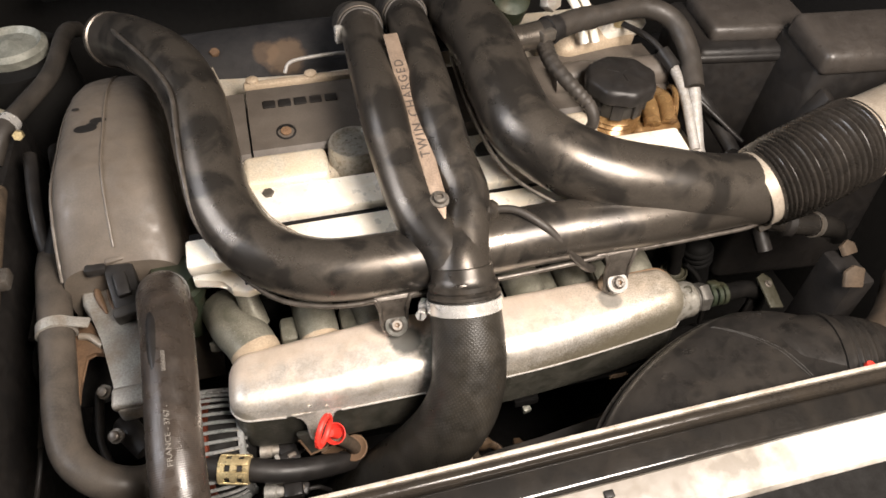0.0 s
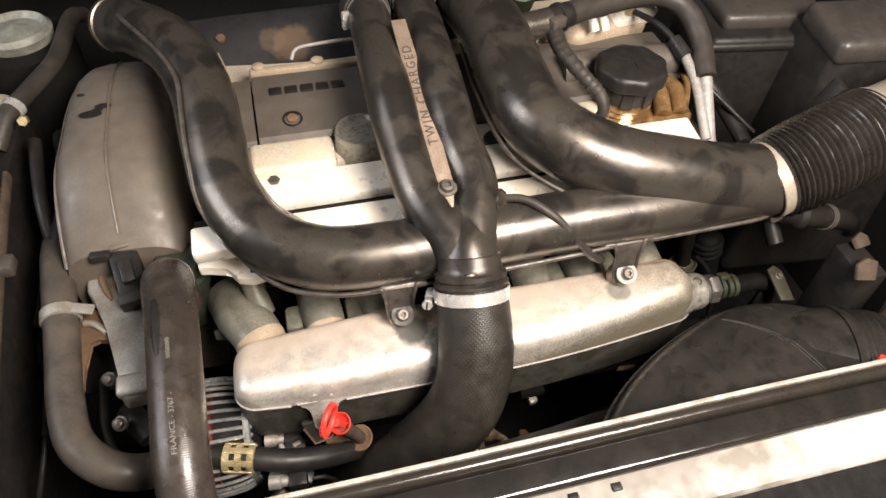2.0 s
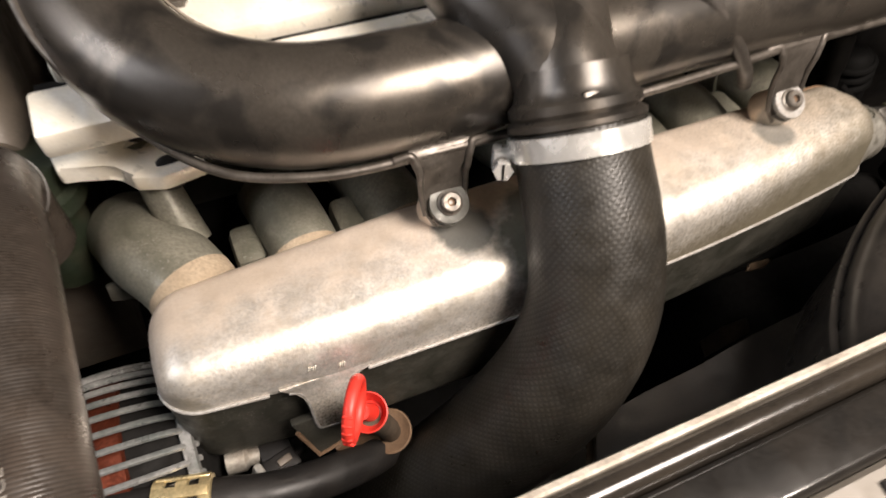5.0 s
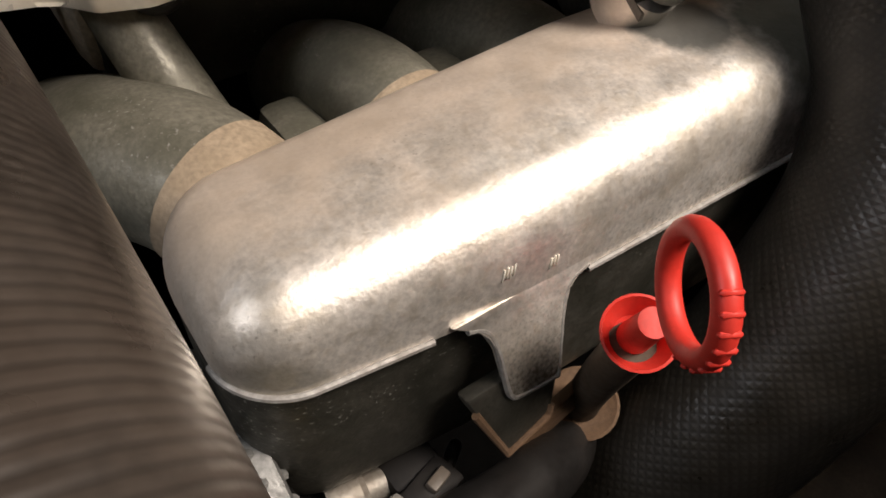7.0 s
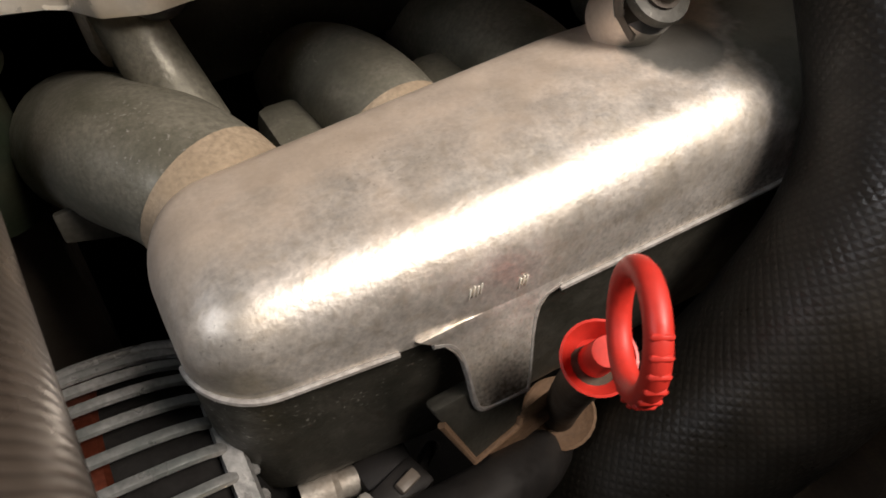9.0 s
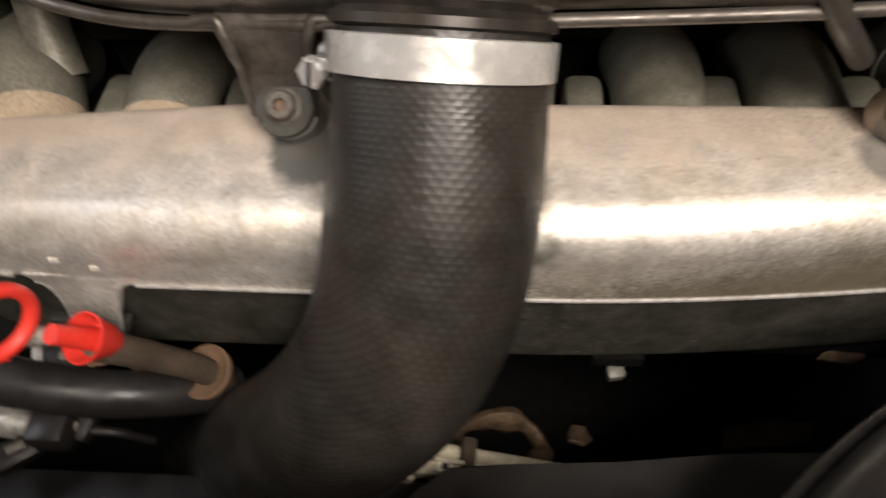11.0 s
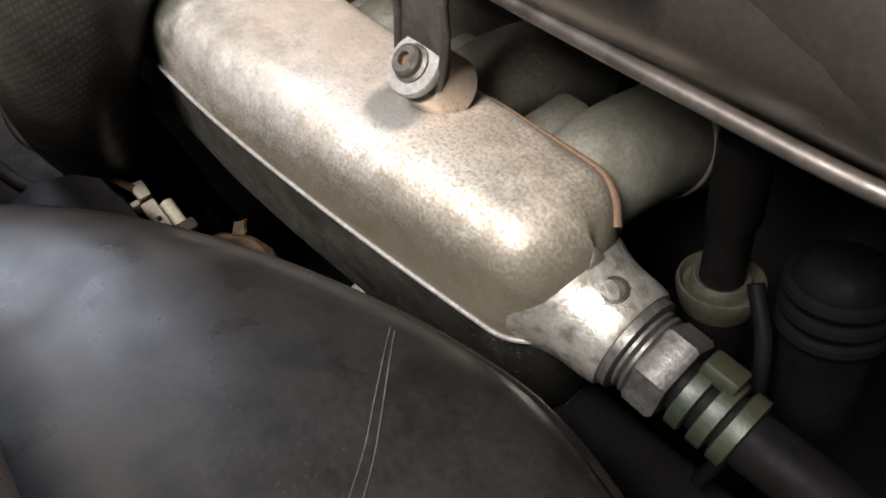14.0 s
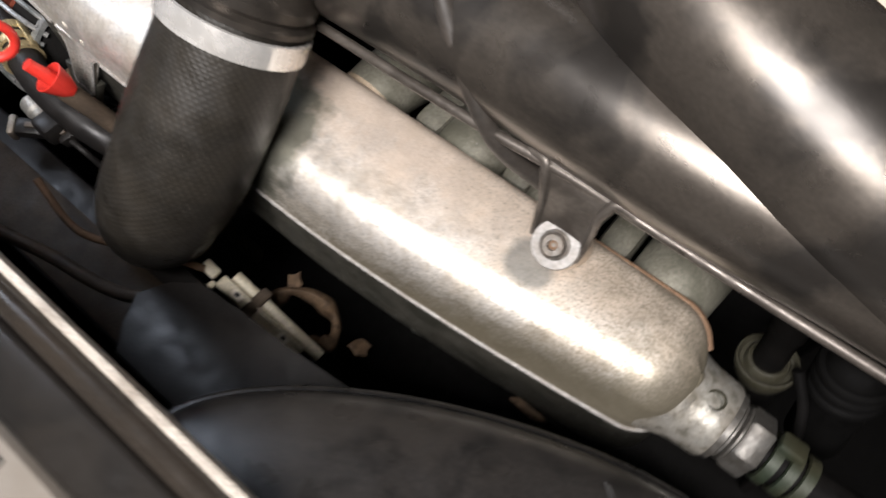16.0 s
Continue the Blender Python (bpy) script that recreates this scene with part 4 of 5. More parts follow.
for w in range(3):
    part("raised_mark", block((0.013, 0.0022, 0.0012), pose(0.178, 0.192, 0.9072) @ Matrix.Rotation(w * 2 * math.pi / 3 + 0.5, 4, "Z") @ pose(0.010, 0, 0), 0.0005), BLACK, oil)

# ---- breather hoses and cables beside the filler ----
br = thing("breather_hose", (0.19, 0.25, 0.86), "black rubber breather hose with a plastic tee", "hose")
part("tee", sweep([(0.088, 0.243, 0.931), (0.105, 0.247, 0.931), (0.125, 0.254, 0.931)], 0.0135, 20), BLACK, br)
part("tee_ring", band(along((0.112, 0.249, 0.931), (0.13, 0.256, 0.931)), 0.0137, 0.006, 0.002, 28), BLACK, br)
part("long_hose", sweep([(0.118, 0.252, 0.931), (0.150, 0.263, 0.931), (0.178, 0.269, 0.930), (0.236, 0.278, 0.929), (0.268, 0.262, 0.920), (0.277, 0.228, 0.900), (0.268, 0.185, 0.878)], 0.0115, 20), PLAIN_RUBBER, br)
part("sleeve", sweep([(0.125, 0.254, 0.931), (0.150, 0.263, 0.931), (0.172, 0.268, 0.930)], 0.0128, 20), PLAIN_RUBBER, br)
part("metal_end", sweep([(0.268, 0.185, 0.878), (0.263, 0.155, 0.852), (0.259, 0.130, 0.830)], 0.007, 16), PALESTEEL, br, "bright steel pipe end")
part("vent_tube", sweep([(0.102, 0.230, 0.925), (0.100, 0.200, 0.922), (0.113, 0.170, 0.911), (0.125, 0.152, 0.900), (0.128, 0.143, 0.885), (0.120, 0.146, 0.868)], lambda k: 0.0088 - 0.0035 * k + (0.0006 * math.sin(120 * k) if k < .6 else 0), 18, 12), PLAIN_RUBBER, br, "ribbed thin vent tube")
part("clip", block((0.018, 0.010, 0.012), pose(0.104, 0.232, 0.936, 0, 0, 20), 0.002), BOLT, br)
cab = thing("earth_cable", (0.25, 0.2, 0.83), "thin dark cable ending in a pale worn metal sleeve", "cable")
part("cable", sweep([(0.226, 0.30, 0.90), (0.242, 0.258, 0.902), (0.256, 0.223, 0.891)], 0.0035, 10), BLACK, cab)
part("plug", sweep([(0.2505, 0.237, 0.896), (0.257, 0.215, 0.887)], 0.008, 14, 3), BLACK, cab)
part("sleeve", sweep([(0.257, 0.217, 0.887), (0.2575, 0.182, 0.871), (0.253, 0.13, 0.838)], 0.0055, 14), PALESTEEL, cab, "pale worn metal sleeve")
part("sleeve", sweep([(0.266, 0.20, 0.87), (0.268, 0.17, 0.85), (0.266, 0.125, 0.826)], 0.003, 10), GREYMETAL, cab)
part("lug", lathe([(0.006, 0), (0.006, 0.008), (0.003, 0.01)], pose(0.225, 0.30, 0.896), 14), BRASS, cab)
pump = thing("reservoir", (0.2, 0.36, 0.70), "pale casting with a whitish plastic edge behind the filler", "casting")
part("body", block((0.11, 0.06, 0.12), pose(0.20, 0.335, 0.83, 12, 0, 10), 0.014, 3), SANDY, pump)
part("edge", block((0.05, 0.03, 0.05), pose(0.236, 0.318, 0.885, 20, 30, 20), 0.008, 3), BRIGHT, pump)
part("neck", lathe([(0.022, 0), (0.022, 0.03), (0.016, 0.034)], pose(0.10, 0.35, 0.90, 30), 24), GREEN, pump)
part("nut", hexagon(pose(0.138, 0.322, 0.925, 60, 40, 0), 0.012, 0.014), GREYMETAL, pump)
for x in (0.165, 0.178):
    part("pale_tube", sweep([(x, 0.33, 0.93), (x + 0.004, 0.30, 0.92), (x + 0.01, 0.28, 0.89)], 0.005, 12), BRIGHT, pump)

# ---- boxes behind the bellows ----
fb1 = thing("fuse_box", (0.46, 0.2, 0.60), "tall tapered black plastic box with a dusty lid", "box")
part("body", block((0.20, 0.12, 0.34), pose(0.478, 0.190, 0.74, 0, 0, -6), 0.012, 3, taper=0.80), BLACK, fb1)
part("lid", block((0.17, 0.085, 0.03), pose(0.480, 0.180, 0.915, 4, 0, -6), 0.009, 3), BOXTOP, fb1, "dusty lighter lid")
part("screw", hexagon(along((0.43, 0.105, 0.89), (0.42, 0.07, 0.90)), 0.008, 0.006), BOLT, fb1)
part("rib", block((0.012, 0.02, 0.26), pose(0.375, 0.165, 0.76, 12, 14, 0), 0.004), BLACK, fb1)
fb2 = thing("relay_box", (0.39, 0.3, 0.65), "low black plastic relay box with stepped edges", "box")
part("body", block((0.15, 0.12, 0.18), pose(0.385, 0.285, 0.80, 0, 0, -8), 0.008, 3), BLACK, fb2)
part("lid", block((0.125, 0.09, 0.022), pose(0.390, 0.288, 0.897, 0, 0, -8), 0.008, 3), BOXTOP, fb2)
part("step", block((0.155, 0.125, 0.012), pose(0.385, 0.285, 0.878, 0, 0, -8), 0.005, 3), BLACK, fb2)
wire = thing("wiring_loom", (0.3, 0.2, 0.70), "dark wiring behind the ribbed rubber bellows", "cable")
part("lead", sweep([(0.28, 0.205, 0.86), (0.305, 0.175, 0.84), (0.33, 0.15, 0.82)], 0.0026, 10), BLACK, wire)
part("plug", block((0.03, 0.025, 0.02), pose(0.30, 0.12, 0.82, 10, 20, 30), 0.004), BLACK, wire)
part("loom", sweep([(0.29, 0.24, 0.86), (0.31, 0.19, 0.83), (0.32, 0.12, 0.80), (0.33, 0.05, 0.74)], 0.009, 12), BLACK, wire)

# ---- air duct in front ----
duct = thing("air_duct", (0.2, -0.11, 0.62), "large smooth black plastic air duct with smudges and a rolled rim", "duct")
DC = Vector((0.213, -0.150, 0.768))
DH = 0.036


def duct_rim(w, k, grow=0.0):
    """A point of the duct's oval plan, k of the way out."""
    c, s = math.cos(w), math.sin(w)
    return (DC.x + (k * (0.118 if c > 0 else 0.183) + grow) * math.copysign(abs(c) ** (1.0 if c > 0 else 1.36), c), DC.y + (k * (0.105 if s > 0 else 0.002) + grow * (s > 0)) * math.copysign(abs(s) ** (1.0 if c > 0 else 1.36), s))


secs = []
for i in range(15):
    a = math.pi / 2 * i / 14
    k, h = max(math.cos(a), 0.004), DH * math.sin(a) ** 0.62
    secs.append([(*duct_rim(2 * math.pi * q / 72, k), DC.z + h) for q in range(72)])
low = [(x, y, 0.66) for x, y, z in secs[0]]
part("dome", loft([low] + secs), DUCT, duct)
rim = [Vector((*duct_rim(math.pi * (0.02 + 0.97 * q / 48), 1.0, 0.0012), DC.z + 0.0005)) for q in range(49)]
part("rolled_rim", sweep(rim, 0.0030, 10, smooth=False), DUCT, duct)
NK = glide([(0.215, -0.110, 0.762), (0.240, -0.107, 0.763), (0.270, -0.111, 0.764), (0.300, -0.120, 0.762), (0.325, -0.130, 0.758)], 32)
part("neck", sweep(NK, lambda k: 0.0300 + 0.0095 * min(1, 4 * k) ** 0.7 + 0.004 * k + (0.0013 * math.sin(2 * math.pi * 20 * k) if 0.62 < k < 0.87 else 0), 48, smooth=False, flat=1.25), DUCT, duct)
part("neck_band", sweep([p + Vector((0, 0, 0.0002)) for p in NK[70:76]], 0.0438, 48, smooth=False, flat=1.25), DUCT, duct)


def dome_height(x, y):
    """Height of the duct's dome over a place of the plan."""
    p = 1.0 if x > DC.x else 1.36
    u = (abs((x - DC.x) / (0.118 if x > DC.x else 0.183)) ** (2 / p) + abs((y - DC.y) / 0.105) ** (2 / p)) ** (p / 2)
    return DC.z + DH * (1 - min(1, u) ** 2) ** 0.31


for dx in (0.0, 0.0030):
    line = glide([(0.180 + 0.6 * dx, -0.0625, 0), (0.1887 + 0.8 * dx, -0.0707, 0), (0.1975 + dx, -0.0792, 0), (0.2062 + 1.1 * dx, -0.088, 0), (0.2140 + 1.2 * dx, -0.098, 0), (0.2208 + 1.3 * dx, -0.108, 0),
                  (0.2265 + 1.2 * dx, -0.1257, 0), (0.2295 + dx, -0.137, 0), (0.230 + dx, -0.147, 0)], 8)
    part("mould_seam", sweep([(q[0], q[1], dome_height(q[0], q[1]) - 0.0001) for q in line], lambda k: 0.00024 + 0.00006 * math.sin(9 * k), 8, smooth=False), SCUFF, duct, "pale scuffed mould seam")
box2 = thing("air_cleaner_elbow", (0.41, -0.05, 0.62), "dusty brown elbow beyond the duct", "duct")
part("elbow", sweep([(0.318, -0.123, 0.757), (0.345, -0.117, 0.760), (0.375, -0.104, 0.762), (0.405, -0.084, 0.764), (0.440, -0.050, 0.768)], lambda k: 0.035 - 0.001 * k, 30), SHROUD, box2)
part("stay", block((0.030, 0.050, 0.185), pose(0.366, -0.022, 0.692), 0.004), BLACK, box2, "dark plastic stay")
for i in range(4):
    p = Vector((0.3200, -0.1225, 0.757)).lerp(Vector((0.3380, -0.1150, 0.760)), i / 3)
    part("rib", ring(along(p, p + Vector((0.020, 0.006 + 0.003 * i, 0.003))), 0.0350, 0.0023, 44, 8), SHROUD, box2)
part("clip", prism([(-0.012, -0.006), (0.010, -0.008), (0.013, 0.002), (0.004, 0.009), (-0.010, 0.006)], pose(0.3745, -0.0039, 0.790, 30, 10, 20), 0.006, 0.0015), SHROUD, box2)
part("strap", prism([(-0.013, -0.010), (0.012, -0.012), (0.014, 0.008), (0.0, 0.012), (-0.012, 0.006)], pose(0.3549, -0.0393, 0.790, 50, 10, 0), 0.005, 0.0015), SHROUD, box2)

# ---- slam panel in front ----
slam = thing("slam_panel", (0, -0.2, 0.60), "glossy black radiator panel with a rubber seal and a white painted front", "panel", kind="structure")


def along_x(name, sec, material, x0=-0.62, x1=0.64, label="", n=24):
    """A long strip along x with a gentle wave in its section."""
    rows = []
    for i in range(n + 1):
        x = x0 + (x1 - x0) * i / n
        rows.append([(x, y + 0.0006 * math.sin(9 * x), z + 0.0006 * math.sin(13 * x)) for y, z in sec])
    return part(name, loft(rows), material, slam, label, angle=35)


def arc(yc, zc, r, a0, a1, n=9):
    return [(yc + r * math.cos(radians(a0 + (a1 - a0) * i / n)), zc + r * math.sin(radians(a0 + (a1 - a0) * i / n))) for i in range(n + 1)]


along_x("seal_lip", [(-0.1472, 0.8172), (-0.1480, 0.8188), (-0.1502, 0.8194), (-0.1512, 0.8186), (-0.1512, 0.800), (-0.1472, 0.800)], LIP, label="pale dusty lip of the seal")
along_x("rubber_seal", arc(-0.1568, 0.8150, 0.0054, 0, 180) + [(-0.1622, 0.800), (-0.1514, 0.800)], SEAL, label="glossy brown-black rubber sealing strip")
along_x("panel_edge", arc(-0.1665, 0.8105, 0.0040, 20, 90, 5) + arc(-0.1825, 0.8090, 0.0040, 95, 170, 6) + [(-0.1865, 0.74), (-0.1625, 0.74)], GLOSS, label="glossy black painted rail")
along_x("front_skin", [(-0.1868, 0.809), (-0.189, 0.8115), (-0.209, 0.808), (-0.2185, 0.804), (-0.2205, 0.799), (-0.2205, 0.74), (-0.1868, 0.74)], WHITE, label="grubby white painted front skin")
along_x("bumper_skin", [(-0.2212, 0.800), (-0.24, 0.795), (-0.36, 0.770), (-0.37, 0.6), (-0.2212, 0.6)], DARK)
for x in (-0.022, 0.012):
    part("slot", block((0.008, 0.006, 0.004), pose(x, -0.196, 0.8105), 0.001), BLACK, slam)
part("clip", block((0.022, 0.008, 0.004), pose(-0.072, -0.205, 0.8105), 0.001), PALE, slam)

# ---- left side: coolant hose, power steering, alternator ----
cool = thing("coolant_hose", (-0.303, 0.0, 0.74), "fat ribbed black coolant hose with faint grey print", "hose")
HC = [(-0.312, 0.088, 0.765), (-0.3115, 0.083, 0.797), (-0.3085, 0.066, 0.824), (-0.303, 0.038, 0.840), (-0.2975, 0.0, 0.848), (-0.2945, -0.0500, 0.8465), (-0.2930, -0.112, 0.834), (-0.292, -0.148, 0.806), (-0.291, -0.166, 0.760)]
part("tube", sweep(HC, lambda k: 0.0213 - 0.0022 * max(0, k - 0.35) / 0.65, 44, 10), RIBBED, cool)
HG = glide([(-0.303, 0.038, 0.840), (-0.2975, 0.0, 0.848), (-0.2945, -0.0500, 0.8465), (-0.2930, -0.112, 0.834), (-0.292, -0.148, 0.806)], 30)
HF = rails(HG)


def wrap_print(text, size, start, turn):
    """Lays letters on the hose: along its length and round its girth."""
    b = lettering(text, size, 0.0001)
    lo = min(v.co.x for v in b.verts)
    total = [0.0]
    for p, q in zip(HG, HG[1:]):
        total.append(total[-1] + (q - p).length)
    for v in b.verts:
        u = start - (v.co.x - lo)
        i = max(0, min(len(HG) - 2, next((k for k in range(len(total) - 1) if total[k + 1] >= u), len(HG) - 2)))
        f = (u - total[i]) / (total[i + 1] - total[i])
        p, a, c = HG[i].lerp(HG[i + 1], f), HF[i][1].lerp(HF[i + 1][1], f), HF[i][2].lerp(HF[i + 1][2], f)
        hr = 0.0213 - 0.0022 * max(0, (i + f) / (len(HG) - 1) * 0.5 + 0.0)
        w = turn + v.co.y / 0.0215
        v.co = p + (hr + 0.0003 + v.co.z) * (math.cos(w) * a + math.sin(w) * c)
    return b


part("print", wrap_print("FRANCE - 3767 -", 0.0056, 0.152, -0.02), PRINT, cool, "faint grey printed letters", smooth=False)
part("print_bar", wrap_print("IIIIIIIIIIIIIII", 0.0045, 0.085, -0.02), PRINT, cool, smooth=False)
part("wear_patch", sweep([(-0.3075, 0.030, 0.8560), (-0.3045, 0.005, 0.8625), (-0.3030, -0.02, 0.8638), (-0.3015, -0.045, 0.8628)], lambda k: 0.0058 * math.sin(math.pi * (0.08 + .84 * k)) ** .4, 16, 5, flat=1.0), BLACK, cool, "dark oily wear patch")
part("end_band", band(along((-0.3102, 0.076, 0.812), (-0.307, 0.058, 0.829)), 0.0215, 0.004, 0.0008, 40), PLAIN_RUBBER, cool)
part("thermostat_neck", lathe([(0.020, 0), (0.020, 0.05), (0.026, 0.056), (0.026, 0.066), (0.021, 0.068), (0.021, 0.085)], pose(-0.306, 0.115, 0.715), 28), GREEN, cool, "greenish metal outlet")

ps = thing("return_hose", (-0.4, 0.03, 0.70), "dull black rubber hose that loops down and round", "hose")
part("tube", sweep([(-0.432, 0.19, 0.77), (-0.425, 0.152, 0.781), (-0.4165, 0.100, 0.782), (-0.4106, 0.05, 0.776), (-0.404, -0.007, 0.770), (-0.394, -0.043, 0.765), (-0.371, -0.066, 0.758), (-0.345, -0.070, 0.745), (-0.325, -0.05, 0.72)], 0.0152, 26, 8), DUSTY_RUBBER, ps)
stm = along((-0.414, 0.083, 0.780), (-0.410, 0.05, 0.776))
part("strap", band(stm, 0.0155, 0.012, 0.0022, 36), GREYMETAL, ps, "dull metal strap")
part("strap_tail", block((0.022, 0.011, 0.003), pose(-0.3935, 0.0815, 0.789, 0, 12, -10), 0.0012), GREYMETAL, ps)
brk = thing("pump_bracket", (-0.37, 0.08, 0.60), "weathered cast metal bracket with rusty edges", "bracket")
part("casting", prism([(-0.3995, 0.144), (-0.394, 0.151), (-0.386, 0.151), (-0.380, 0.143), (-0.3735, 0.126), (-0.3655, 0.0985), (-0.344, 0.080), (-0.332, 0.068), (-0.328, -0.016), (-0.3567, -0.018),
                      (-0.3605, 0.0113), (-0.3684, 0.0625), (-0.3824, 0.0857), (-0.3945, 0.1086)], pose(0, 0, 0.770), 0.022, 0.005, 3), GREYMETAL, brk)
part("cavity", sweep([(-0.384, 0.134, 0.7815), (-0.378, 0.112, 0.782), (-0.370, 0.092, 0.782)], lambda k: 0.0015 + 0.0030 * math.sin(math.pi * k), 10, 6, flat=0.8), RUST, brk, "rusty hollow")
part("rusty_edge", sweep([(-0.3715, 0.122, 0.780), (-0.364, 0.098, 0.780), (-0.344, 0.080, 0.780)], 0.0022, 10), RUST, brk, "rusty edge")
part("lower_step", block((0.030, 0.020, 0.012), pose(-0.345, -0.006, 0.780, 8), 0.004, 3), GREYMETAL, brk)
part("fork", prism([(-0.4045, 0.0916), (-0.389, 0.0955), (-0.3845, 0.088), (-0.3737, 0.066), (-0.3737, 0.052), (-0.382, 0.058), (-0.390, 0.055), (-0.3925, 0.030), (-0.3905, 0.0046), (-0.3965, 0.008), (-0.399, 0.045)], pose(0, 0, 0.768), 0.006, 0.0015), RUST, brk, "rusty forked stay")
part("fork_bar", sweep([(-0.3955, 0.077, 0.7725), (-0.386, 0.073, 0.7735), (-0.374, 0.061, 0.7725)], 0.0035, 10), BEIGE, brk)
for x, y, z in ((-0.374, 0.0205, 0.757), (-0.3615, -0.0272, 0.757)):
    part("bolt", lathe([(0.0066, 0), (0.0066, 0.003), (0.0045, 0.0036), (0.0045, 0.008), (0.003, 0.009)], pose(x, y, z, 25, -15), 14), BOLT, brk)
part("hose_stub", sweep([(-0.362, -0.005, 0.738), (-0.352, -0.022, 0.742), (-0.342, -0.035, 0.738)], 0.011, 16), BLACK, brk)
part("belt", sweep([(-0.393, 0.045, 0.72), (-0.390, 0.0, 0.715), (-0.378, -0.035, 0.705), (-0.36, -0.055, 0.69)], 0.0075, 12, 6, flat=0.5), BLACK, brk, "black drive belt")
con = thing("wire_connector", (-0.35, 0.1, 0.74), "black plastic wiring connector with a locking tab", "connector")
part("body", block((0.026, 0.052, 0.022), pose(-0.350, 0.108, 0.798, 18, 0, 12), 0.003), BLACK, con)
part("tab", block((0.012, 0.024, 0.008), pose(-0.348, 0.098, 0.811, 18, 0, 12), 0.002), BLACK, con)
part("latch", block((0.018, 0.006, 0.008), pose(-0.354, 0.126, 0.816, 18, 0, 12), 0.002), PLASTIC, con)
part("collar", block((0.03, 0.012, 0.026), pose(-0.345, 0.082, 0.787, 18, 0, 12), 0.003), PLAIN_RUBBER, con)
part("lead", sweep([(-0.353, 0.133, 0.80), (-0.36, 0.15, 0.79), (-0.375, 0.16, 0.76)], 0.007, 12), BLACK, con)
part("foot", block((0.02, 0.012, 0.010), pose(-0.372, 0.122, 0.812), 0.003), BLACK, con)

alt = thing("alternator", (-0.285, -0.01, 0.58), "alternator with bright curved cooling slots and copper windings", "alternator")
AM = along((-0.31, -0.012, 0.675), (-0.25, -0.014, 0.675))
part("body", lathe([(0.05, -0.03), (0.052, -0.01), (0.050, 0.03), (0.045, 0.048), (0.02, 0.055), (0.018, 0.07)], AM, 36), DARK, alt)
part("winding", lathe([(0.047, -0.002), (0.0525, 0.002), (0.0525, 0.016), (0.047, 0.02)], AM, 36), COPPER, alt, "copper windings")
for i in range(38):
    w = 2 * math.pi * i / 38
    part("fin", sweep([AM @ Vector((q * math.cos(w), q * math.sin(w), z)) for q, z in ((0.0525, -0.014), (0.0555, -0.004), (0.0555, 0.020), (0.052, 0.040), (0.044, 0.050))], 0.0015, 8, 3, flat=1.25), FIN, alt, "cast fin")
part("rim", band(AM @ pose(0, 0, 0.046), 0.0475, 0.007, 0.003, 40), FIN, alt)
part("rim", band(AM @ pose(0, 0, -0.016), 0.0525, 0.006, 0.003, 40), FIN, alt)
for y, z in ((-0.034, 0.688), (-0.066, 0.672), (-0.075, 0.684)):
    part("terminal", lathe([(0.007, 0), (0.007, 0.010), (0.005, 0.012), (0.005, 0.020)], along((-0.252, y, z), (-0.22, y - 0.004, z)), 14), GREYMETAL, alt)
    part("terminal_cap", block((0.018, 0.018, 0.016), pose(-0.226, y - 0.002, z - 0.002), 0.003), BLACK, alt)
for at, turn in (((-0.226, -0.048, 0.690), 20), ((-0.222, -0.073, 0.676), -15), ((-0.246, -0.086, 0.672), 40)):
    plugc = thing("wire_plug", at, "small grey plastic plug on the alternator's wiring", "connector", group="plugs by the alternator")
    pq = pose(*at, 12, 8, turn)
    part("housing", block((0.020, 0.012, 0.010), pq, 0.002), BLACK, plugc)
    part("collar", block((0.005, 0.015, 0.013), pq @ pose(-0.011, 0, 0), 0.002), GREYMETAL, plugc, "dull grey collar")
    part("lock", block((0.008, 0.004, 0.003), pq @ pose(0.002, 0, 0.006), 0.0008), PLASTIC, plugc)
    part("wire", sweep([pq @ Vector(q) for q in ((0.009, 0, 0), (0.020, 0.003, -0.004), (0.030, 0.004, -0.02))], 0.0022, 8), BLACK, plugc)
hs = thing("heater_hose", (-0.24, -0.07, 0.70), "black rubber hose held by a brass spring clamp", "hose")
part("tube", sweep([(-0.31, -0.046, 0.708), (-0.2617, -0.059, 0.706), (-0.234, -0.0645, 0.700), (-0.2055, -0.0635, 0.690), (-0.183, -0.058, 0.678), (-0.16, -0.045, 0.655)], 0.0108, 22), BLACK, hs)
hm = along((-0.284, -0.0535, 0.7075), (-0.2617, -0.059, 0.7063))
for z in (0.0, 0.011, 0.022):
    part("clamp_loop", band(hm @ pose(0, 0, z), 0.0112, 0.0065, 0.0018, 32), BRASS, hs, "brass spring clamp loop")
for w in (0.6, 1.5, 2.4, 3.4):
    part("clamp_bridge", block((0.002, 0.006, 0.026), hm @ Matrix.Rotation(w, 4, "Z") @ pose(0.0126, 0, 0.011), 0.0008), BRASS, hs)

# ---- behind the spigot and under the manifold ----
gh = thing("vacuum_hose", (0.28, 0.01, 0.68), "thin black hose on the manifold's fitting held by a green clamp", "hose")
part("tube", sweep([(0.226, 0.005, 0.741), (0.252, 0.0055, 0.739), (0.280, 0.008, 0.735), (0.300, 0.010, 0.722), (0.312, 0.012, 0.695), (0.318, 0.02, 0.65)], lambda k: 0.0096, 22), SHADE_RUBBER, gh)
gm = along((0.2345, 0.005, 0.7405), (0.26, 0.0055, 0.739))
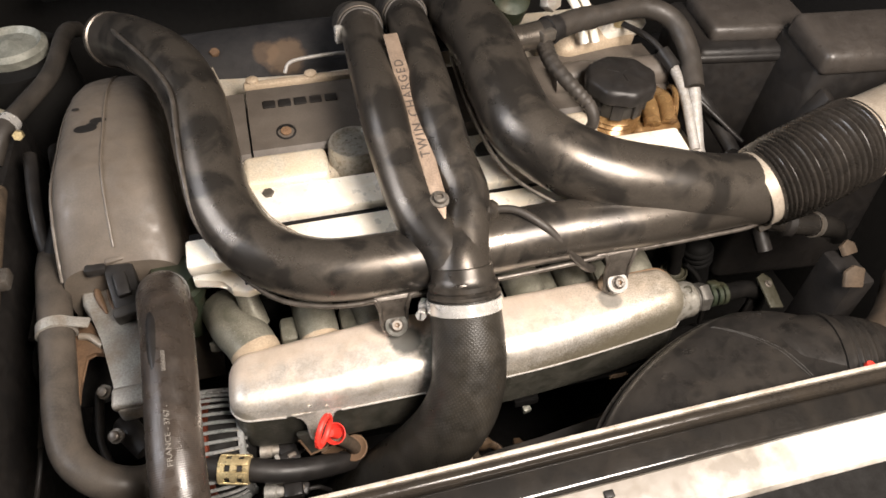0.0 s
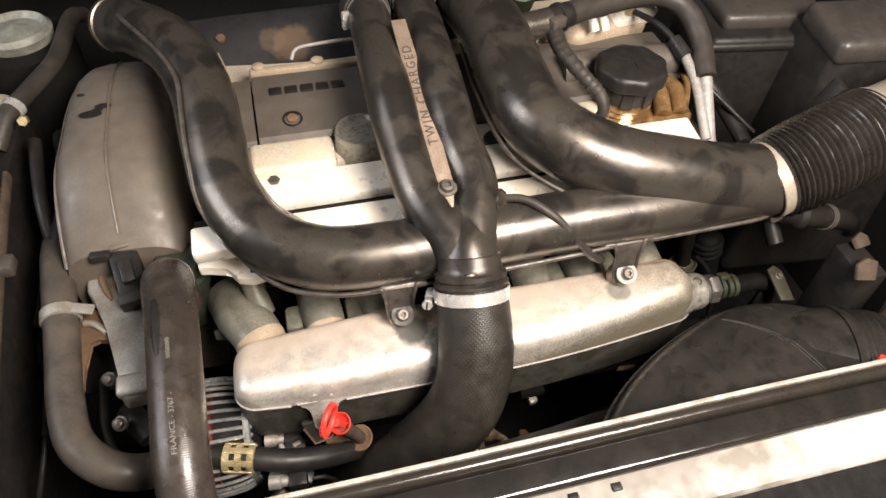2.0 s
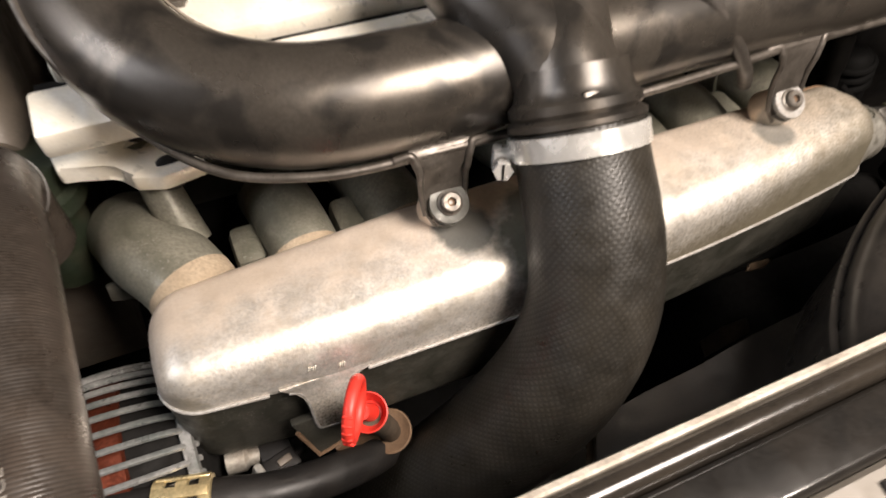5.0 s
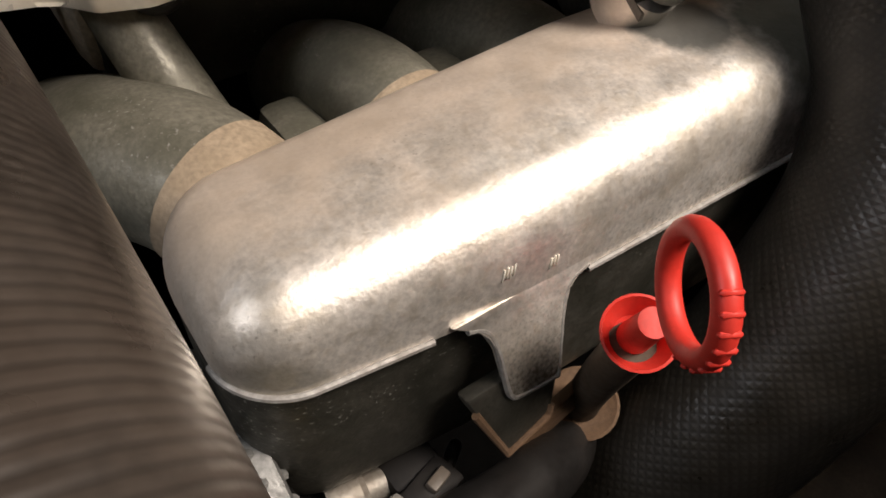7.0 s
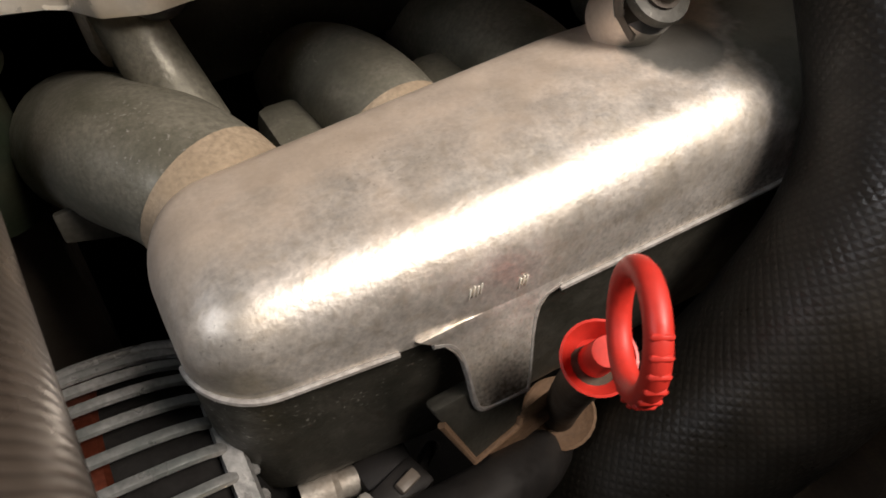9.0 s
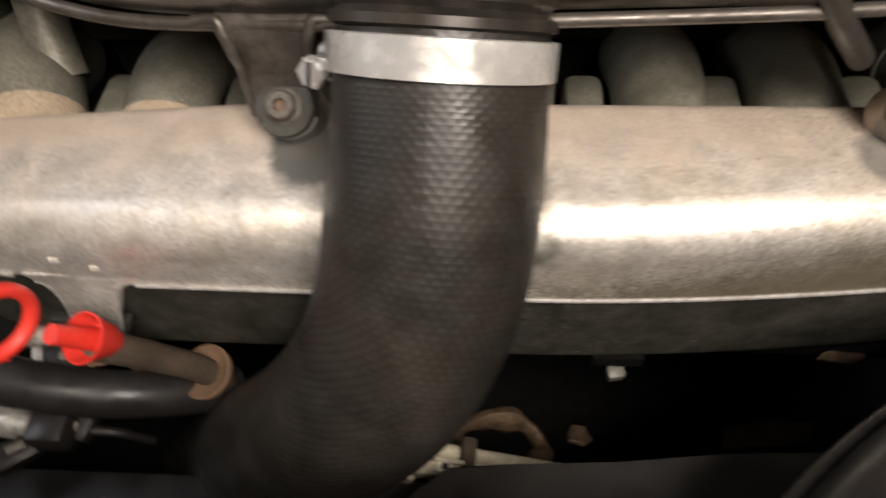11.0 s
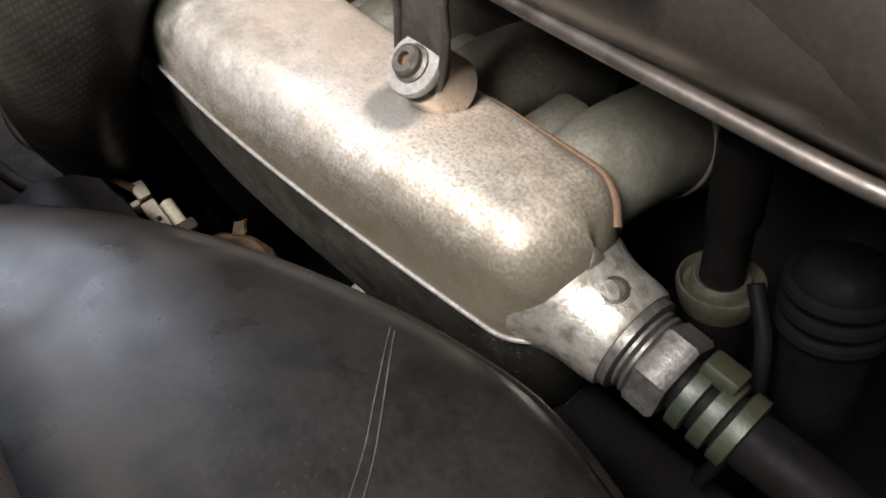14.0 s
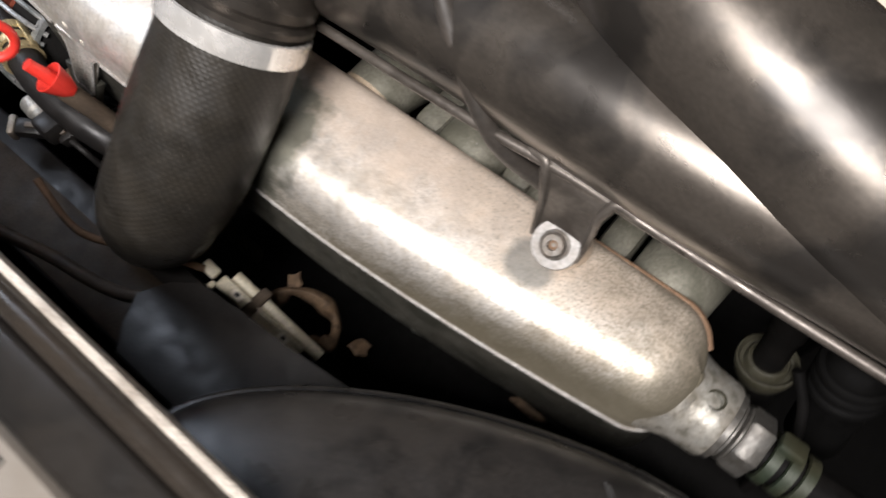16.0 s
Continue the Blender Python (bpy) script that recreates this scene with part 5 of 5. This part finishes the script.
for z in (-0.001, 0.007, 0.014):
    part("clamp_loop", band(gm @ pose(0, 0, z), 0.0108, 0.0055, 0.0016, 30), GREEN, gh, "green spring clamp loop")
part("clamp_ear", block((0.006, 0.010, 0.012), gm @ Matrix.Rotation(math.atan2(1, 0.4), 4, "Z") @ pose(0.013, 0, 0.002), 0.0015), GREEN, gh)
sen = thing("temperature_sensor", (0.212, 0.047, 0.60), "black sensor stalk in an grimy olive collar", "sensor")
sm = along((0.213, 0.046, 0.738), (0.205, 0.0495, 0.79))
part("socket", lathe([(0.0128, -0.008), (0.0142, -0.003), (0.0148, 0.001), (0.0144, 0.0026), (0.0136, 0.0028), (0.0122, 0.0002), (0.0104, -0.0004), (0.0098, 0.0034), (0.0090, 0.0042), (0.0080, 0.0036)], sm, 36), OLIVE, sen, "dark olive collar")
part("neck", lathe([(0.0112, -0.03), (0.0116, -0.004), (0.0134, -0.002)], sm, 30), SHADE_RUBBER, sen)
part("rim", ring(sm @ pose(0, 0, 0.0036), 0.0088, 0.0008, 32, 8), OLIVE, sen)
part("stalk", lathe([(0.0075, 0.0), (0.0072, 0.028), (0.0085, 0.030), (0.0085, 0.06)], sm, 24), SHADE_RUBBER, sen)
bw = thing("dark_bellows", (0.235, 0.055, 0.66), "black rubber boot with folds", "boot")
bm0 = along((0.244, 0.057, 0.752), (0.238, 0.059, 0.78))
part("boot", lathe([(0.0145, -0.06), (0.0145, 0.006), (0.013, 0.012), (0.008, 0.016)], bm0, 28), BOOT, bw)
for z in (-0.010, -0.002, 0.006):
    part("fold", ring(bm0 @ pose(0, 0, z), 0.0145, 0.0028, 32, 8), BOOT, bw)
wr = thing("thin_wire", (0.23, 0.03, 0.65), "thin dark wire behind the fitting", "cable")
part("wire", sweep([(0.224, 0.045, 0.75), (0.238, 0.035, 0.735), (0.247, 0.022, 0.71), (0.245, 0.01, 0.68)], 0.0028, 10), SHADE_RUBBER, wr)
pl = thing("pipe_drain_tube", (0.05, 0.04, 0.80), "thin bent dark tube from the twin pipe to the lower pipe", "tube")
part("tube", sweep([(-0.012, 0.050, 0.880), (0.010, 0.040, 0.884), (0.032, 0.022, 0.876), (0.052, 0.012, 0.855), (0.072, 0.010, 0.828), (0.090, 0.020, 0.806)], lambda k: 0.0036 + 0.0008 * k, 14), PLAIN_RUBBER, pl)
und = thing("lower_pipe", (0.0, 0.0, 0.58), "dark pipe and fittings below the manifold", "pipe")
part("pipe", sweep([(-0.26, 0.02, 0.66), (-0.1, 0.01, 0.66), (0.05, 0.0, 0.665), (0.2, 0.0, 0.66), (0.3, 0.02, 0.63)], 0.02, 18), DARK, und)
part("pale_tab", block((0.010, 0.008, 0.010), pose(0.037, -0.009, 0.605, 10, 0, 10), 0.002), STRUT, und, "small pale tab")
part("bracket", block((0.03, 0.02, 0.012), pose(0.037, 0.002, 0.615), 0.003), DARK, und)
part("torn_tape", prism([(-0.013, -0.006), (0.004, -0.007), (0.013, -0.003), (0.006, 0.002), (0.002, 0.008), (-0.005, 0.003)], pose(0.134, -0.020, 0.664, 40, 8, 0), 0.003, 0.0008, 1), RUSTY_TAN, und, "torn tan tape")
plug = thing("pale_connector", (-0.055, -0.09, 0.668), "pale plastic wiring connector strapped along the radiator plate", "connector")
pm = pose(-0.038, -0.0785, 0.638, 0, 23, 0)
part("body", block((0.070, 0.009, 0.009), pm, 0.0015), PALE, plug)
part("ridge", block((0.064, 0.0022, 0.003), pm @ pose(0.002, 0.0028, 0.0052), 0.0008), PALE, plug)
part("rail", sweep([pm @ Vector((x, 0.0085, -0.001)) for x in (-0.030, 0.004, 0.046)], 0.0044, 14, 4), PALE, plug, "tan round rod")
for x in (-0.020, 0.020):
    part("latch", block((0.008, 0.006, 0.002), pm @ pose(x, 0, 0.005), 0.0006), BRIGHT, plug)
    part("latch_hole", block((0.003, 0.0025, 0.001), pm @ pose(x, 0, 0.0061), 0), BLACK, plug)
part("strap", block((0.008, 0.030, 0.013), pm @ pose(-0.008, 0.001, 0.0005), 0.002), SHROUD, plug)
part("pin_block", block((0.012, 0.008, 0.007), pm @ pose(-0.044, 0.001, 0.0), 0.0015), PALE, plug)
part("pin", block((0.004, 0.005, 0.012), pm @ pose(-0.036, -0.006, 0.0), 0.001), PALE, plug)
part("lead", sweep([(-0.080, -0.080, 0.658), (-0.11, -0.095, 0.668), (-0.15, -0.115, 0.675), (-0.19, -0.11, 0.69)], 0.0025, 10), RUST, plug, "brown lead")
radi = thing("radiator_plate", (0.0, -0.11, 0.40), "dusty brown plastic radiator plate below the rubber seal", "radiator")
part("top_plate", block((0.50, 0.064, 0.012), pose(-0.15, -0.118, 0.646, 2), 0.004), BLACK, radi)
part("end_tank", block((0.30, 0.066, 0.020), pose(0.25, -0.118, 0.640, 2), 0.006), BLACK, radi)
part("core", block((0.9, 0.05, 0.26), pose(0.0, -0.125, 0.525), 0.01), SHROUD, radi)
part("shroud_plate", prism([(-0.055, -0.150), (-0.066, -0.136), (-0.074, -0.120), (-0.064, -0.103), (-0.050, -0.0925), (-0.022, -0.0905), (0.015, -0.0885), (0.060, -0.0835), (0.110, -0.0800), (0.110, -0.150)], pose(0, 0, 0.696), 0.006, 0.0015), BLACK, radi, "curved dark plastic shroud plate")
part("shroud_post", block((0.030, 0.020, 0.042), pose(-0.030, -0.125, 0.673), 0.003), BLACK, radi)
part("shroud_post", block((0.030, 0.020, 0.042), pose(0.080, -0.125, 0.673), 0.003), BLACK, radi)
part("shroud_rim", sweep([(-0.179, -0.147, 0.688), (-0.14, -0.137, 0.688), (-0.111, -0.132, 0.688), (-0.088, -0.126, 0.688), (-0.073, -0.117, 0.688), (-0.06, -0.1, 0.688)], 0.0042, 12, 6), SHROUD, radi, "dusty brown shroud rim")
part("shroud_ramp", prism([(-0.299, -0.113), (-0.138, -0.098), (-0.127, -0.103), (-0.141, -0.116), (-0.201, -0.12), (-0.248, -0.126)], pose(0, 0, 0.618), 0.008, 0.002), SHROUD, radi, "dusty brown shroud ramp")
part("crumpled_bracket", sweep([(-0.056, -0.087, 0.6084), (-0.0538, -0.0601, 0.6073), (-0.0493, -0.0478, 0.6107), (-0.0359, -0.04, 0.6084), (-0.0224, -0.0383, 0.604), (-0.0112, -0.0422, 0.6006), (-0.0056, -0.0523, 0.5984), (-0.009, -0.0601, 0.5984), (-0.0179, -0.0624, 0.5995)],
                               lambda k: 0.0088 + 0.0030 * math.sin(17 * k) + 0.0009 * math.sin(41 * k), 9, 6, flat=0.55), RUSTY_TAN, radi, "crumpled rusty brown bracket")
part("torn_tab", prism([(-0.006, -0.004), (0.001, -0.0065), (0.007, -0.001), (0.004, 0.003), (0.006, 0.008), (-0.001, 0.005), (-0.005, 0.0065)], pose(-0.0504, -0.0411, 0.6129, 35, -20, 30), 0.0022, 0.0006, 1), RUSTY_TAN, radi, "torn brown tab")
part("torn_tab", prism([(-0.007, -0.004), (0.002, -0.007), (0.009, -0.003), (0.006, 0.002), (0.009, 0.006), (0.0, 0.007), (-0.004, 0.003)], pose(0.0134, -0.0456, 0.604, -20, 25, 10), 0.003, 0.0008, 1), RUSTY_TAN, radi, "torn brown tab")
part("brown_stay", prism([(-0.026, -0.006), (0.02, -0.009), (0.026, 0.002), (0.004, 0.006), (-0.02, 0.006)], pose(0.115, -0.0390, 0.600, 10, -6, 8), 0.005, 0.001), SHROUD, radi, "dull brown stay")

# ---- far left clutter ----
edge = thing("wing_edge", (-0.47, 0.1, 0.60), "rusty brown wing flange with a clip", "flange")
part("flange", sweep([(-0.475, 0.26, 0.81), (-0.468, 0.17, 0.805), (-0.462, 0.06, 0.79), (-0.46, -0.02, 0.77)], 0.008, 12, 6, flat=0.5), SHROUD, edge)
part("wall", block((0.02, 0.5, 0.3), pose(-0.485, 0.15, 0.66), 0.006), BLACK, edge)
part("clip", block((0.014, 0.02, 0.014), pose(-0.458, 0.135, 0.805), 0.003), BOLT, edge)
tower = thing("strut_top", (-0.48, 0.5, 0.60), "pale corroded strut top mount", "strut mount")
part("disc", lathe([(0.040, 0.0), (0.042, 0.012), (0.037, 0.018), (0.030, 0.012), (0.016, 0.013), (0.002, 0.020)], pose(-0.482, 0.475, 0.842), 36), STRUT, tower)
part("tower", lathe([(0.065, -0.25), (0.06, 0.0), (0.035, 0.004)], pose(-0.482, 0.475, 0.84), 28), DARK, tower)
sh = thing("servo_hose", (-0.44, 0.4, 0.70), "dull rubber hose with a slotted clamp", "hose")
part("tube", sweep([(-0.420, 0.545, 0.83), (-0.4236, 0.4985, 0.85), (-0.4301, 0.4105, 0.85), (-0.4518, 0.3478, 0.85), (-0.466, 0.31, 0.85), (-0.48, 0.28, 0.83)], 0.0098, 20), PLAIN_RUBBER, sh)
part("clamp", band(along((-0.462, 0.32, 0.85), (-0.4518, 0.3478, 0.85)), 0.0102, 0.010, 0.0015, 28), CLAMP, sh)
part("clamp_screw", hexagon(pose(-0.447, 0.295, 0.852, 60, 20, 0), 0.0055, 0.012), BRASS, sh)
bottle = thing("fluid_bottle", (-0.5, 0.36, 0.6), "cream plastic fluid bottle", "bottle")
part("bottle", lathe([(0.03, -0.1), (0.035, -0.02), (0.03, 0.01), (0.012, 0.02), (0.002, 0.021)], pose(-0.514, 0.385, 0.80), 28), PALE, bottle)
lm = thing("left_loom", (-0.42, 0.3, 0.6), "dark cables beside the timing cover", "cable")
part("loom", sweep([(-0.43, 0.33, 0.80), (-0.42, 0.25, 0.79), (-0.425, 0.18, 0.78), (-0.44, 0.1, 0.75)], 0.012, 14), BLACK, lm)
part("loom", sweep([(-0.45, 0.30, 0.82), (-0.44, 0.22, 0.80), (-0.43, 0.16, 0.76)], 0.007, 12), BLACK, lm)
part("pulley", lathe([(0.045, 0), (0.05, 0.008), (0.04, 0.016), (0.05, 0.024), (0.02, 0.03)], along((-0.43, 0.12, 0.68), (-0.40, 0.10, 0.71)), 32), DARK, lm)


# ---- small things round the bay ----
cw = thing("thin_cable", (-0.45, 0.05, 0.60), "thin black cable hanging beside the return hose", "cable")
part("cable", sweep([(-0.456, 0.150, 0.74), (-0.454, 0.1264, 0.73), (-0.4441, 0.0564, 0.72), (-0.4415, 0.0018, 0.715), (-0.4469, -0.0298, 0.70), (-0.46, -0.05, 0.67)], 0.0026, 10), BLACK, cw)
part("sleeve", sweep([(-0.4441, 0.0564, 0.72), (-0.4425, 0.03, 0.718), (-0.4415, 0.0018, 0.715)], 0.0036, 10), PLAIN_RUBBER, cw)
cap = thing("red_cap", (0.2834, -0.1445, 0.80), "tiny red plastic cap beside the seal", "cap")
part("cap", lathe([(0.0042, 0), (0.0045, 0.003), (0.0035, 0.0058), (0.001, 0.0062)], pose(0.2834, -0.1440, 0.806), 16), RED, cap)
part("stem", lathe([(0.0024, -0.05), (0.0024, 0.0)], pose(0.2834, -0.1440, 0.806), 10), BLACK, cap)
tabp = thing("bracket_plate", (0.297, 0.0, 0.66), "dull grey bracket plate beyond the vacuum hose", "bracket")
part("plate", prism([(-0.009, -0.020), (0.008, -0.022), (0.010, 0.012), (0.002, 0.020), (-0.008, 0.016)], pose(0.300, -0.004, 0.742, 18, 10, 5), 0.003, 0.0008), OLIVE, tabp)
part("bolt", lathe([(0.0042, 0), (0.0042, 0.0025), (0.0028, 0.003), (0.0028, 0.005)], pose(0.301, 0.002, 0.744, 18, 10, 5), 14), BOLT, tabp)
part("leg", block((0.012, 0.004, 0.09), pose(0.299, 0.006, 0.70), 0.001), BLACK, tabp)
gl = thing("coolant_pipe", (0.38, 0.05, 0.65), "glossy black hose with a joint below the bellows", "hose")
part("hose", sweep([(0.300, 0.075, 0.79), (0.335, 0.055, 0.782), (0.372, 0.045, 0.778), (0.41, 0.05, 0.76), (0.45, 0.07, 0.72)], 0.013, 20), GLOSS, gl)
part("band", band(along((0.372, 0.045, 0.778), (0.40, 0.048, 0.767)), 0.0133, 0.008, 0.0014, 28), BOLT, gl, "dull steel hose band")
part("joint", lathe([(0.012, 0), (0.0165, 0.004), (0.0165, 0.012), (0.012, 0.016)], along((0.335, 0.055, 0.782), (0.36, 0.048, 0.779)), 24), BLACK, gl)
rear = thing("bulkhead_pipe", (0.0, 0.56, 0.75), "black pipe along the bulkhead at the back of the bay", "pipe")
part("pipe", sweep([(-0.46, 0.60, 0.86), (-0.34, 0.575, 0.875), (-0.22, 0.555, 0.872), (-0.10, 0.56, 0.86)], 0.014, 18), BLACK, rear)
part("clip", band(along((-0.34, 0.575, 0.875), (-0.22, 0.555, 0.872)), 0.0143, 0.012, 0.0015, 24), PLASTIC, rear)
